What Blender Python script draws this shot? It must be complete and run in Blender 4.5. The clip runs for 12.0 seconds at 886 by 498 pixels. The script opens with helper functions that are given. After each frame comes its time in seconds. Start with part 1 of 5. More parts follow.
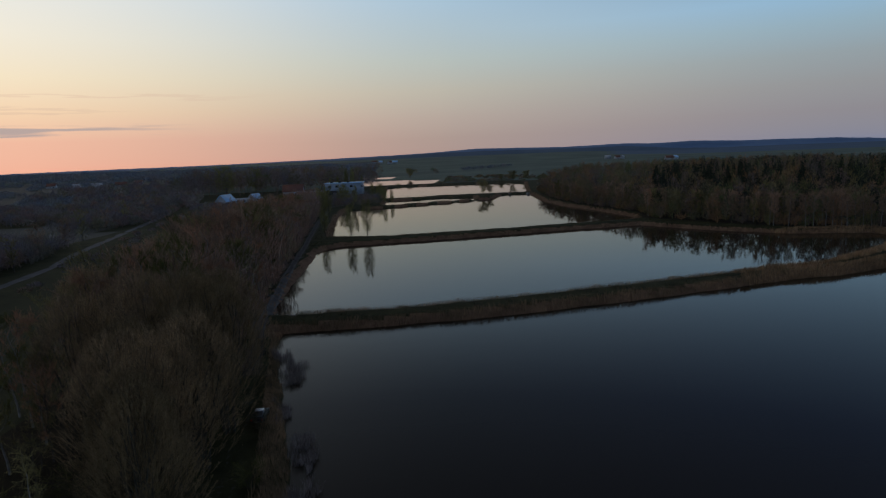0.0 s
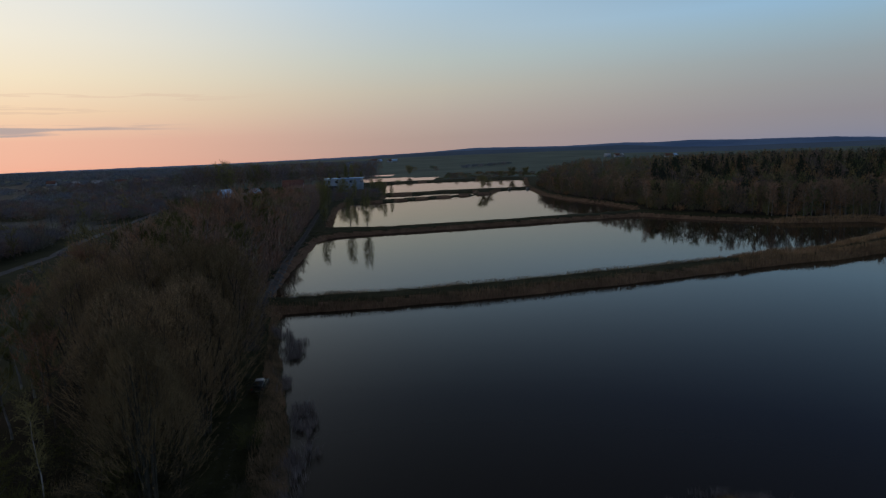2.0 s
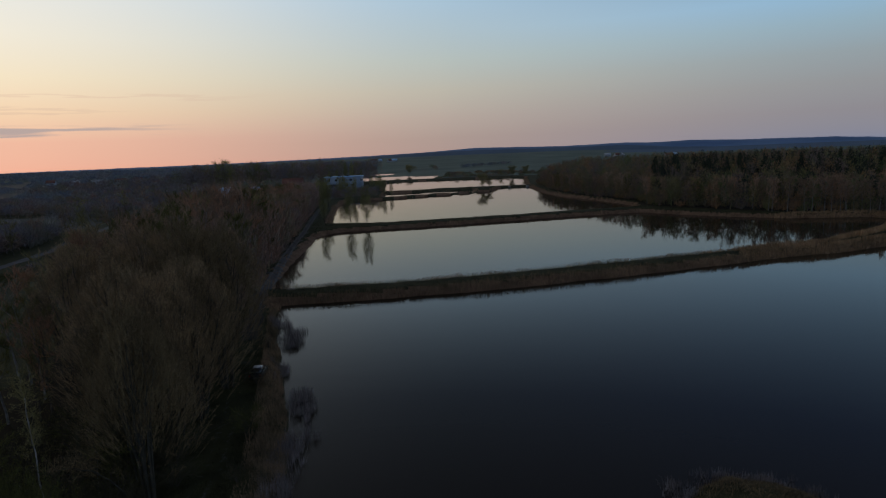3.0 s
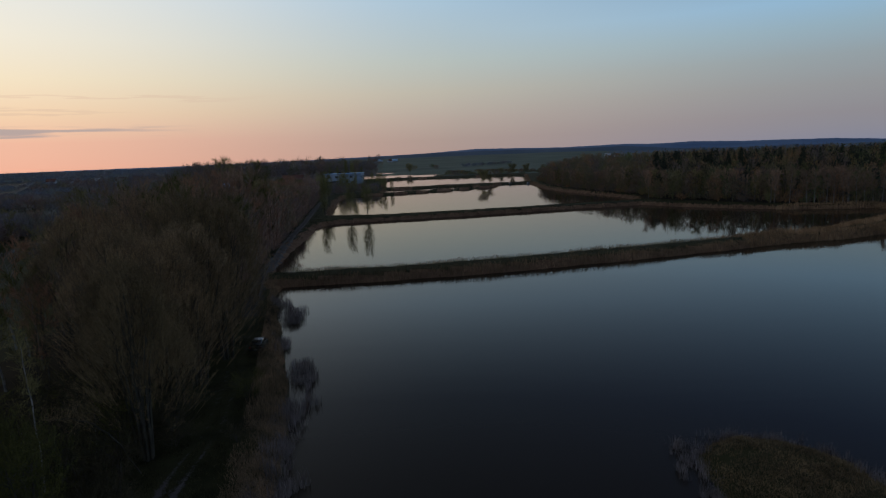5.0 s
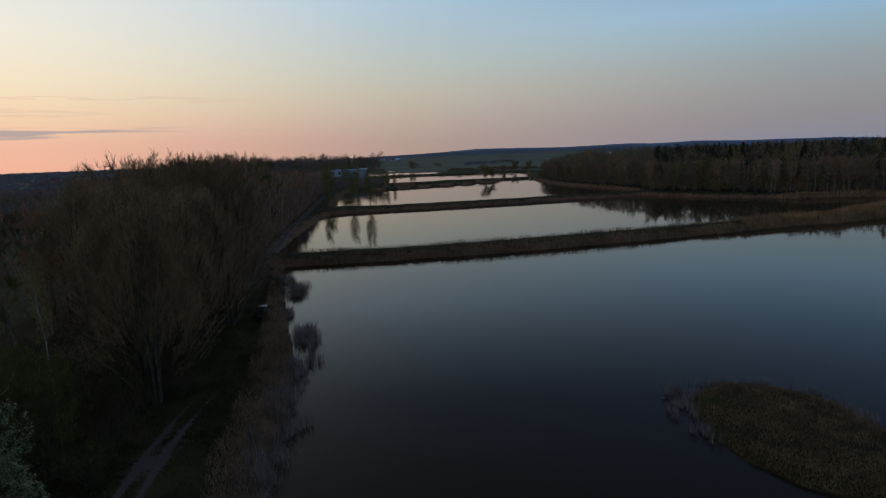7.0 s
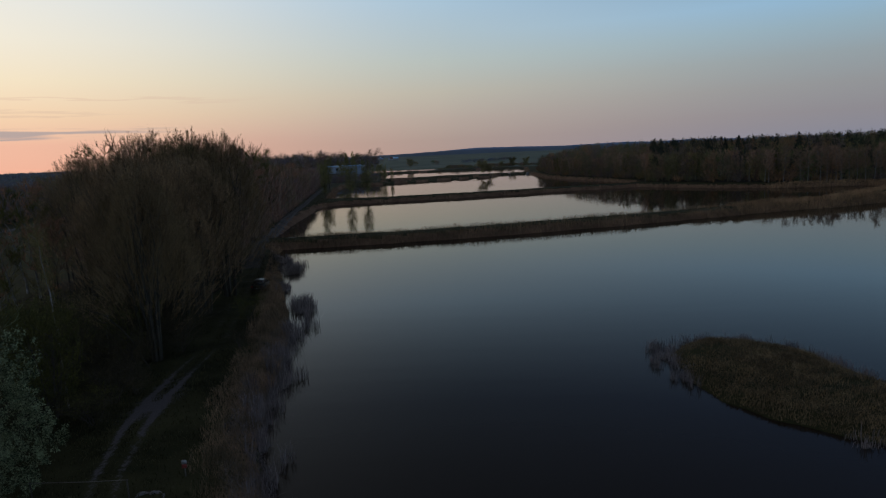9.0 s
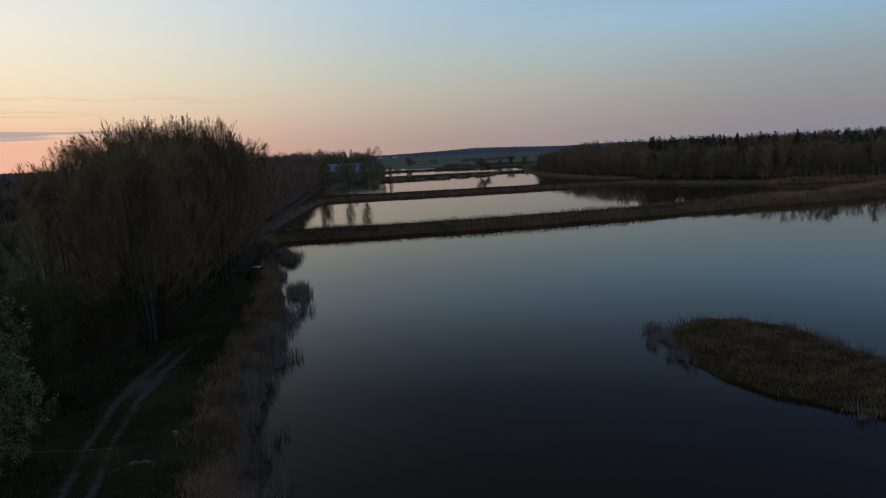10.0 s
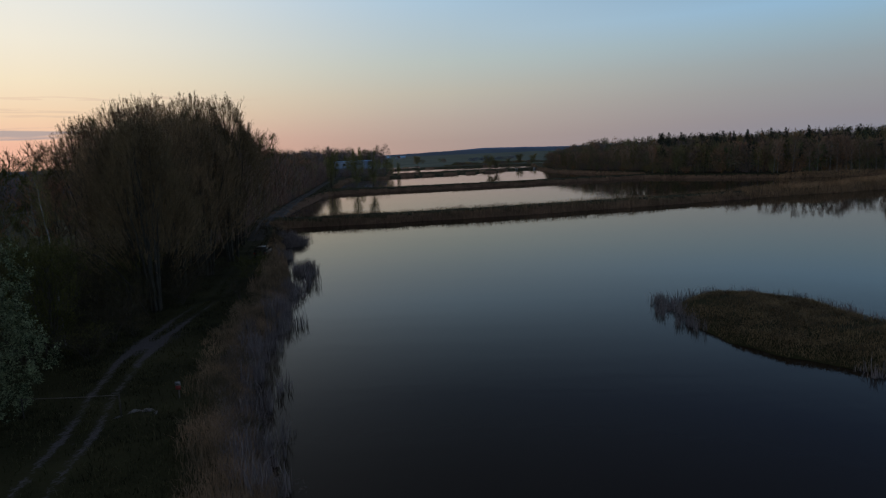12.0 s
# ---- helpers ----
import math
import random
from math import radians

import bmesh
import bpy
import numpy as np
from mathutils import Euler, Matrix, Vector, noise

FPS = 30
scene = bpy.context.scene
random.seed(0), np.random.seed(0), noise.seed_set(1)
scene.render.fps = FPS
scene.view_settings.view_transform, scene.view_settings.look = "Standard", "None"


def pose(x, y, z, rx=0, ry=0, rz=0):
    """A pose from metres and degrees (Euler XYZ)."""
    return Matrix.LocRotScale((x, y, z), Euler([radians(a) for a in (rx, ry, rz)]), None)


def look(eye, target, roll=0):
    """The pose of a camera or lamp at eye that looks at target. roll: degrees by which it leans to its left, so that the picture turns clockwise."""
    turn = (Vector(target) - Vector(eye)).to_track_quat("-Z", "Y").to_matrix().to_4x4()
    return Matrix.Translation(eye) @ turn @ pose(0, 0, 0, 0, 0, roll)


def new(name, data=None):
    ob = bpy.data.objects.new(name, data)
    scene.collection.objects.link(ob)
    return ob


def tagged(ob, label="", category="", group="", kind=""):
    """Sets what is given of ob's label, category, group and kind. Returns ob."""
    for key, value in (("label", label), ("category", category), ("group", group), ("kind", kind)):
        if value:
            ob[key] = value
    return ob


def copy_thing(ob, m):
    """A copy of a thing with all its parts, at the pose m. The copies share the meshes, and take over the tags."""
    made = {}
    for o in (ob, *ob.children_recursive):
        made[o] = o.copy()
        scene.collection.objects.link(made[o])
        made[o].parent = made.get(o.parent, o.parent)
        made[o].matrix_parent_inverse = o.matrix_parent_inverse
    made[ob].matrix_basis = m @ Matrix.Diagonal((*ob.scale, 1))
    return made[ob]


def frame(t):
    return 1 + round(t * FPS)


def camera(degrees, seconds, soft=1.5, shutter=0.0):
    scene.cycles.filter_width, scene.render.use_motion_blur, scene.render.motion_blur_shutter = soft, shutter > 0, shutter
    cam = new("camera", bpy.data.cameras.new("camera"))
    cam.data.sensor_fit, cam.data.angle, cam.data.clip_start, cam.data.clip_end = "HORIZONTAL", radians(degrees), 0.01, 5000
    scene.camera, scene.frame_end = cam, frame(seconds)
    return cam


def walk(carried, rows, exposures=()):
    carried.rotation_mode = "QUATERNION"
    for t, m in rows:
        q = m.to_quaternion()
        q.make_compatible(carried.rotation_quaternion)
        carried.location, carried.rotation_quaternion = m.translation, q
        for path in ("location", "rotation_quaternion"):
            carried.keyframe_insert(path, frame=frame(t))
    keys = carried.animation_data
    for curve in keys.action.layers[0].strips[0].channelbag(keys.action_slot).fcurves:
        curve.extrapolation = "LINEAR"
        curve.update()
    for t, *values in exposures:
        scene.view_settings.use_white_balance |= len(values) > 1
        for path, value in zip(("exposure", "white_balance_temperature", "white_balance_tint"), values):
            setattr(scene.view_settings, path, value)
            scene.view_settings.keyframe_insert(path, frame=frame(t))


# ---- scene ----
cam = camera(71.0, 12.0, soft=1.25)
PATH = [
    (0, (0.163, 2.431, 31.327), (0.151, 4.408, 31.023), -2.4),
    (0.5, (-0.032, 2.04, 30.484), (-0.043, 4.016, 30.18), -2.3),
    (1, (-0.001, 1.707, 29.602), (-0.012, 3.684, 29.299), -2.3),
    (1.5, (0.054, 1.468, 28.853), (0.043, 3.445, 28.549), -2.4),
    (2, (0.12, 1.378, 28.029), (0.109, 3.354, 27.724), -2.4),
    (2.5, (0.163, 1.418, 27.122), (0.151, 3.395, 26.819), -2.4),
    (3, (0.153, 1.521, 26.285), (0.142, 3.498, 25.981), -2.4),
    (5, (-0.299, 1.736, 22.638), (-0.31, 3.714, 22.339), -2.3),
    (5.5, (-0.334, 1.215, 21.759), (-0.343, 3.192, 21.459), -2.2),
    (6, (-0.283, 0.57, 20.787), (-0.294, 2.548, 20.489), -2.2),
    (6.5, (-0.321, -0.077, 19.965), (-0.338, 1.9, 19.666), -2.3),
    (7, (-0.086, -0.283, 19.073), (-0.107, 1.695, 18.776), -2.4),
    (9, (0.416, -2.383, 16.184), (0.4, -0.405, 15.885), -2.6),
    (9.5, (0.491, -2.414, 15.389), (0.477, -0.437, 15.089), -2.6),
    (10, (0.616, -2.38, 14.583), (0.603, -0.402, 14.285), -2.6),
    (10.5, (0.671, -2.339, 13.739), (0.651, -0.361, 13.443), -2.6),
    (11, (0.669, -2.27, 12.93), (0.641, -0.292, 12.633), -2.5),
    (11.5, (0.606, -2.308, 12.234), (0.574, -0.33, 11.941), -2.4),
    (12, (0.631, -2.349, 12.114), (0.593, -0.371, 11.818), -2.4),
]
walk(cam, [(t, look(eye, target, roll)) for t, eye, target, roll in PATH])

# ---- world: clear sky after sunset, glow towards the left ----
world = bpy.data.worlds.new("dusk_sky")
scene.world = world
world.use_nodes = True
wt = world.node_tree
wt.nodes.clear()


def wnode(kind, **props):
    n = wt.nodes.new(kind)
    for k, v in props.items():
        if k == "operation":
            n.operation = v
        elif k == "data_type":
            n.data_type = v
        elif k == "blend_type":
            n.blend_type = v
    return n


def wlink(a, b):
    wt.links.new(a, b)


def wmath(op, a, b=None, c=None):
    n = wnode("ShaderNodeMath", operation=op)
    for slot, v in enumerate((a, b, c)):
        if v is None:
            continue
        if isinstance(v, (int, float)):
            n.inputs[slot].default_value = v
        else:
            wlink(v, n.inputs[slot])
    return n.outputs[0]


def wrange(v, a, b, c=0.0, d=1.0, smooth=False):
    n = wnode("ShaderNodeMapRange")
    n.interpolation_type = "SMOOTHSTEP" if smooth else "LINEAR"
    wlink(v, n.inputs[0])
    for slot, x in zip((1, 2, 3, 4), (a, b, c, d)):
        n.inputs[slot].default_value = x
    return n.outputs[0]


def srgb(r, g, b):
    f = lambda v: v / 12.92 if v <= 0.04045 else ((v + 0.055) / 1.055) ** 2.4
    return (f(r / 255), f(g / 255), f(b / 255), 1.0)


def wramp(fac, stops):
    n = wnode("ShaderNodeValToRGB")
    el = n.color_ramp.elements
    while len(el) < len(stops):
        el.new(0.5)
    for e, (p, c) in zip(el, stops):
        e.position, e.color = p, srgb(*c)
    wlink(fac, n.inputs[0])
    return n.outputs[0]


def wmix(fac, a, b):
    n = wnode("ShaderNodeMix", data_type="RGBA")
    wlink(fac, n.inputs[0])
    for slot, v in ((6, a), (7, b)):
        if isinstance(v, tuple):
            n.inputs[slot].default_value = v
        else:
            wlink(v, n.inputs[slot])
    return n.outputs[2]


coord = wnode("ShaderNodeTexCoord")
sep = wnode("ShaderNodeSeparateXYZ")
wlink(coord.outputs["Generated"], sep.inputs[0])
elev = wmath("MULTIPLY", wmath("ARCSINE", sep.outputs[2]), 180 / math.pi)      # degrees
flat = wmath("POWER", wmath("ADD", wmath("MULTIPLY", sep.outputs[0], sep.outputs[0]),
                            wmath("MULTIPLY", sep.outputs[1], sep.outputs[1])), 0.5)
SUNSET = radians(50)          # west of the view's axis, to the left
glow = wmath("DIVIDE", wmath("ADD", wmath("MULTIPLY", sep.outputs[0], -math.sin(SUNSET)),
                             wmath("MULTIPLY", sep.outputs[1], math.cos(SUNSET))), flat)
up = wmath("POWER", wmath("MAXIMUM", wmath("DIVIDE", elev, 90.0), 0.0), 0.5)   # 0 horizon, 1 zenith
E = lambda deg: (deg / 90) ** 0.5
SKY_WEST = [(0.0, (243, 179, 153)), (E(2.1), (241, 187, 161)), (E(4.3), (245, 212, 177)), (E(6.9), (245, 228, 198)), (E(10), (241, 234, 217)),
            (E(13.2), (233, 233, 227)), (E(22), (182, 187, 190)), (E(40), (116, 116, 122)), (1.0, (93, 98, 112))]
SKY_MID = [(0.0, (172, 147, 141)), (E(1.4), (173, 153, 145)), (E(3.2), (181, 166, 156)), (E(5.6), (187, 182, 169)), (E(8.2), (182, 191, 187)),
           (E(13.4), (168, 195, 215)), (E(22), (107, 126, 150)), (E(40), (88, 94, 108)), (1.0, (93, 98, 112))]
SKY_EAST = [(0.0, (130, 133, 152)), (E(2.1), (142, 139, 145)), (E(4.2), (147, 149, 152)), (E(6.4), (148, 160, 166)), (E(8.6), (147, 173, 188)),
            (E(10.6), (144, 181, 209)), (E(22), (83, 109, 149)), (E(40), (78, 88, 112)), (1.0, (93, 98, 112))]
east_mid = wmix(wmath("POWER", wrange(glow, 0.10, 0.645), 1.5), wramp(up, SKY_EAST), wramp(up, SKY_MID))
clear = wmix(wmath("POWER", wrange(glow, 0.62, 0.96), 1.6), east_mid, wramp(up, SKY_WEST))
# thin streaks of cloud low in the west
stretch = wnode("ShaderNodeMapping")
stretch.inputs["Scale"].default_value = (5, 5, 95)
wlink(coord.outputs["Generated"], stretch.inputs[0])
puff = wnode("ShaderNodeTexNoise")
puff.inputs["Scale"].default_value, puff.inputs["Detail"].default_value = 1.6, 4
wlink(stretch.outputs[0], puff.inputs["Vector"])
azim = wmath("MULTIPLY", wmath("ARCTAN2", sep.outputs[0], sep.outputs[1]), 180 / math.pi)


def streak(centre, half, start, end, weight):
    e = wmath("ADD", elev, wrange(puff.outputs[0], 0.3, 0.7, -0.3, 0.3))
    band = wrange(wmath("ABSOLUTE", wmath("SUBTRACT", e, centre)), half, half * 0.3, 0, 1, True)
    return wmath("MULTIPLY", wmath("MULTIPLY", band, wrange(azim, end, start, 0, 1, True)), weight)


cloudy = wmix(streak(3.0, 0.40, -30.5, -20.0, 0.75), clear, srgb(160, 154, 158))
cloudy = wmix(streak(4.45, 0.15, -32, -24.0, 0.18), cloudy, srgb(178, 152, 148))
cloudy = wmix(streak(5.55, 0.12, -26, -12.0, 0.20), cloudy, srgb(200, 160, 148))
back = wnode("ShaderNodeBackground")
wlink(cloudy, back.inputs[0])
back.inputs[1].default_value = 1.0
wout = wnode("ShaderNodeOutputWorld")
wlink(back.outputs[0], wout.inputs[0])


# ---- materials ----
def material(name, dark, light, rough=0.9, scale=3.0, fine=40.0, bump=0.0, metallic=0.0, island=0.0, per_object=0.0, spec=0.3):
    """Two colours mixed by coarse and fine noise, varied by island or by object."""
    m = bpy.data.materials.new(name)
    m.use_nodes = True
    t = m.node_tree
    p = t.nodes["Principled BSDF"]
    p.inputs["Roughness"].default_value, p.inputs["Metallic"].default_value = rough, metallic
    p.inputs["Specular IOR Level"].default_value = spec
    g = t.nodes.new("ShaderNodeNewGeometry")
    coarse, grain = t.nodes.new("ShaderNodeTexNoise"), t.nodes.new("ShaderNodeTexNoise")
    for n, s in ((coarse, 1 / scale), (grain, fine)):
        n.inputs["Scale"].default_value, n.inputs["Detail"].default_value = s, 3
        t.links.new(g.outputs["Position"], n.inputs["Vector"])
    add = t.nodes.new("ShaderNodeMath")
    add.operation = "MULTIPLY_ADD"
    add.inputs[1].default_value = 0.35
    t.links.new(grain.outputs[0], add.inputs[0])
    scaled = t.nodes.new("ShaderNodeMapRange")
    scaled.inputs[1].default_value, scaled.inputs[2].default_value = 0.3, 0.7
    scaled.inputs[3].default_value, scaled.inputs[4].default_value = -0.05, 0.7
    t.links.new(coarse.outputs[0], scaled.inputs[0])
    t.links.new(scaled.outputs[0], add.inputs[2])
    fac = add.outputs[0]
    for amount, source in ((island, "i"), (per_object, "o")):
        if not amount:
            continue
        if source == "i":
            rnd = g.outputs["Random Per Island"]
        else:
            rnd = t.nodes.new("ShaderNodeObjectInfo").outputs["Random"]
        more = t.nodes.new("ShaderNodeMath")
        more.operation = "MULTIPLY_ADD"
        t.links.new(rnd, more.inputs[0])
        more.inputs[1].default_value = amount
        shift = t.nodes.new("ShaderNodeMath")
        shift.operation = "SUBTRACT"
        t.links.new(fac, shift.inputs[0])
        shift.inputs[1].default_value = amount / 2
        t.links.new(shift.outputs[0], more.inputs[2])
        fac = more.outputs[0]
    mix = t.nodes.new("ShaderNodeMix")
    mix.data_type = "RGBA"
    mix.inputs[6].default_value, mix.inputs[7].default_value = (*dark, 1), (*light, 1)
    t.links.new(fac, mix.inputs[0])
    t.links.new(mix.outputs[2], p.inputs["Base Color"])
    if bump:
        b = t.nodes.new("ShaderNodeBump")
        b.inputs["Strength"].default_value, b.inputs["Distance"].default_value = 0.6, bump
        t.links.new(grain.outputs[0], b.inputs["Height"])
        t.links.new(b.outputs[0], p.inputs["Normal"])
    return m


M_GRASS = material("dark_turf", (0.017, 0.019, 0.008), (0.062, 0.058, 0.025), scale=4, fine=6, bump=0.05, spec=0.06)
M_FLOOR = material("leaf_litter", (0.016, 0.013, 0.008), (0.040, 0.031, 0.019), scale=5, fine=5, bump=0.06, spec=0.06)
M_MEADOW = material("far_meadow", (0.038, 0.062, 0.046), (0.105, 0.142, 0.098), scale=120, fine=0.03)
M_FALLOW = material("fallow_field", (0.030, 0.032, 0.029), (0.066, 0.066, 0.056), scale=90, fine=0.1)
M_TRACK = material("packed_earth", (0.060, 0.054, 0.050), (0.165, 0.150, 0.140), scale=1.2, fine=9, bump=0.03, spec=0.1)
M_ROAD = material("worn_asphalt", (0.065, 0.066, 0.072), (0.11, 0.11, 0.118), scale=3, fine=8)
M_REED = material("dry_reed", (0.130, 0.082, 0.046), (0.42, 0.265, 0.150), scale=5, fine=1.5, island=0.6)
M_REED_GREY = material("grey_reed", (0.110, 0.088, 0.080), (0.37, 0.300, 0.280), scale=3, fine=1.5, island=0.7)
M_SEDGE = material("sedge", (0.085, 0.062, 0.032), (0.32, 0.215, 0.108), scale=2.5, fine=2, island=0.8)
M_BARK = material("grey_brown_bark", (0.045, 0.036, 0.028), (0.11, 0.092, 0.075), scale=0.7, fine=14, bump=0.02)
M_LITTER = material("reed_litter", (0.090, 0.053, 0.033), (0.235, 0.142, 0.088), scale=3, fine=3, bump=0.08, spec=0.06)
M_VERGE = material("trodden_verge", (0.024, 0.022, 0.018), (0.068, 0.060, 0.052), scale=2.5, fine=4, bump=0.04, spec=0.1)
M_BIRCH = material("pale_birch_bark", (0.11, 0.102, 0.095), (0.36, 0.34, 0.315), scale=0.5, fine=7)
M_TWIG = material("brown_twigs", (0.175, 0.112, 0.074), (0.42, 0.268, 0.176), scale=6, fine=1.0, island=0.6, per_object=0.7)
M_TWIG_RED = material("russet_twigs", (0.215, 0.112, 0.068), (0.49, 0.260, 0.150), scale=6, fine=1.0, island=0.6, per_object=0.5)
M_TWIG_OLIVE = material("olive_catkins", (0.105, 0.090, 0.036), (0.31, 0.255, 0.100), scale=5, fine=1.0, island=0.7, per_object=0.6)
M_ALDERBARK = material("alder_bark", (0.035, 0.031, 0.024), (0.095, 0.084, 0.064), scale=0.8, fine=9, bump=0.02)
M_ALDER = material("alder_buds", (0.062, 0.043, 0.021), (0.295, 0.205, 0.101), scale=2.4, fine=0.8, island=0.9, per_object=0.25)
M_ALDER_WARM = material("warm_alder_buds", (0.125, 0.084, 0.046), (0.50, 0.335, 0.176), scale=2.4, fine=0.8, island=0.9, per_object=0.25)
M_SHRUB = material("dark_shrub_twigs", (0.034, 0.029, 0.015), (0.105, 0.084, 0.042), scale=1.2, fine=2.0, island=0.7, per_object=0.6)
M_LEAF = material("young_leaves", (0.058, 0.058, 0.014), (0.160, 0.148, 0.038), scale=4, fine=1.0, island=0.7, per_object=0.4)
M_PINE = material("pine_needles", (0.022, 0.028, 0.016), (0.055, 0.064, 0.036), scale=4, fine=2, island=0.6, per_object=0.4)
M_BLOSSOM = material("pale_blossom_leaves", (0.017, 0.030, 0.010), (0.32, 0.36, 0.195), scale=1.2, fine=3, island=0.9)
M_WALL = material("pale_render", (0.30, 0.33, 0.37), (0.46, 0.49, 0.53), scale=4, fine=2, rough=0.8)
M_WORKS = material("blue_grey_render", (0.20, 0.25, 0.32), (0.34, 0.40, 0.48), scale=4, fine=2, rough=0.8)
M_DARKWALL = material("dark_shed_wall", (0.035, 0.035, 0.038), (0.075, 0.072, 0.072), scale=3, fine=2)
# Base colour made bright blue to paint the sky's reflection on sheet metal.
M_SHEET = material("sky_tinted_sheet_roof", (0.26, 0.50, 0.78), (0.38, 0.64, 0.92), rough=0.3, scale=3, fine=2, spec=0.8, metallic=0.1)
M_TILE = material("red_brown_tiles", (0.12, 0.056, 0.042), (0.20, 0.095, 0.070), scale=3, fine=3)
M_GLASS = material("dark_window_glass", (0.012, 0.014, 0.017), (0.03, 0.034, 0.04), rough=0.08, spec=0.6)
M_FRAME = material("white_frame", (0.55, 0.55, 0.53), (0.72, 0.72, 0.70), rough=0.5)
M_STEEL = material("galvanised_steel", (0.22, 0.22, 0.22), (0.38, 0.38, 0.38), rough=0.45, metallic=0.6, scale=0.3)
M_SIGNWHITE = material("white_sign_paint", (0.26, 0.26, 0.27), (0.38, 0.38, 0.39), rough=0.5, scale=0.2)
M_SIGNRED = material("red_sign_paint", (0.22, 0.035, 0.03), (0.32, 0.06, 0.05), rough=0.5, scale=0.2)
M_CARPAINT = material("black_car_paint", (0.006, 0.007, 0.008), (0.012, 0.013, 0.015), rough=0.4, spec=0.35)
M_RUBBER = material("tyre_rubber", (0.012, 0.012, 0.012), (0.025, 0.025, 0.025), rough=0.8, scale=0.2)
M_LAMP = material("lamp_lens", (0.35, 0.35, 0.36), (0.55, 0.55, 0.56), rough=0.2, scale=0.2)
M_REDLAMP = material("red_lamp_lens", (0.20, 0.015, 0.012), (0.30, 0.03, 0.02), rough=0.2, scale=0.2)
M_SAND = material("dug_sand", (0.07, 0.065, 0.06), (0.24, 0.22, 0.20), scale=0.3, fine=10, bump=0.04)
M_BOARD = material("weathered_boards", (0.10, 0.085, 0.07), (0.22, 0.19, 0.16), scale=0.6, fine=8, bump=0.01)
M_CONCRETE = material("sluice_concrete", (0.24, 0.235, 0.225), (0.42, 0.41, 0.395), scale=0.8, fine=6)
# Distance haze is painted in: forest green pushed to navy blue.
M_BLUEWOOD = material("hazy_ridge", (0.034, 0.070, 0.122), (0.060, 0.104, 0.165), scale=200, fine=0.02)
M_REED_BANK = material("russet_reed", (0.105, 0.084, 0.046), (0.52, 0.325, 0.190), scale=2.6, fine=0.7, island=0.5)
# Farther hill, paler and bluer still to carry more haze in its colour.
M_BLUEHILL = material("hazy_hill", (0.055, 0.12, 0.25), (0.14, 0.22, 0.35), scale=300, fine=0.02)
M_ROUGH = material("rough_grass_strip", (0.024, 0.028, 0.014), (0.060, 0.060, 0.030), scale=7, fine=1.5, spec=0.06)
M_POPLAR = material("olive_poplar_leaves", (0.120, 0.112, 0.036), (0.33, 0.295, 0.105), scale=3, fine=1.0, island=0.7, per_object=0.4)
M_TAN = material("warm_tan_reed", (0.200, 0.120, 0.062), (0.56, 0.345, 0.185), scale=5, fine=0.8, island=0.6)
M_DIKE = material("mixed_dike_reed", (0.085, 0.072, 0.036), (0.47, 0.290, 0.165), scale=8, fine=0.6, island=0.6)
M_GRAVEL = material("pale_packed_gravel", (0.042, 0.039, 0.037), (0.120, 0.111, 0.106), scale=1.6, fine=5, bump=0.03, spec=0.1)
# Pale colour that stands in for sky reflected on the black car's roof.
M_CARGLINT = material("car_roof_sky_glint", (0.52, 0.53, 0.55), (0.66, 0.67, 0.69), rough=0.3, scale=0.3, spec=0.5)


def canopy(name, hues):
    """Wood seen from afar: every tree takes its own hue, mottled by twig and by clump."""
    m = bpy.data.materials.new(name)
    m.use_nodes = True
    t = m.node_tree
    p = t.nodes["Principled BSDF"]
    p.inputs["Roughness"].default_value, p.inputs["Specular IOR Level"].default_value = 0.9, 0.2
    tone = t.nodes.new("ShaderNodeAttribute")
    tone.attribute_name = "tone"
    ramp = t.nodes.new("ShaderNodeValToRGB")
    el = ramp.color_ramp.elements
    while len(el) < len(hues):
        el.new(0.5)
    for i, (e, c) in enumerate(zip(el, hues)):
        e.position, e.color = i / (len(hues) - 1), (*c, 1)
    t.links.new(tone.outputs["Fac"], ramp.inputs[0])
    g = t.nodes.new("ShaderNodeNewGeometry")
    n = t.nodes.new("ShaderNodeTexNoise")
    n.inputs["Scale"].default_value, n.inputs["Detail"].default_value = 0.45, 4
    t.links.new(g.outputs["Position"], n.inputs["Vector"])
    add = t.nodes.new("ShaderNodeMath")
    add.operation = "MULTIPLY_ADD"
    add.inputs[1].default_value = 0.6
    t.links.new(n.outputs[0], add.inputs[2])
    t.links.new(g.outputs["Random Per Island"], add.inputs[0])
    span = t.nodes.new("ShaderNodeMapRange")
    for i, v in zip((1, 2, 3, 4), (0.35, 1.25, 0.6, 1.4)):
        span.inputs[i].default_value = v
    t.links.new(add.outputs[0], span.inputs[0])
    mul = t.nodes.new("ShaderNodeVectorMath")
    mul.operation = "SCALE"
    t.links.new(ramp.outputs[0], mul.inputs[0])
    t.links.new(span.outputs[0], mul.inputs["Scale"])
    t.links.new(mul.outputs[0], p.inputs["Base Color"])
    return m


C_WOOD = canopy("mixed_budding_wood", [(0.213, 0.140, 0.095), (0.168, 0.129, 0.118), (0.185, 0.168, 0.067), (0.302, 0.162, 0.078), (0.213, 0.151, 0.106), (0.118, 0.140, 0.056), (0.258, 0.185, 0.095)])
C_BELT = canopy("russet_belt_wood", [(0.348, 0.206, 0.148), (0.266, 0.199, 0.177), (0.420, 0.237, 0.154), (0.252, 0.175, 0.173), (0.307, 0.262, 0.148), (0.336, 0.199, 0.157)])
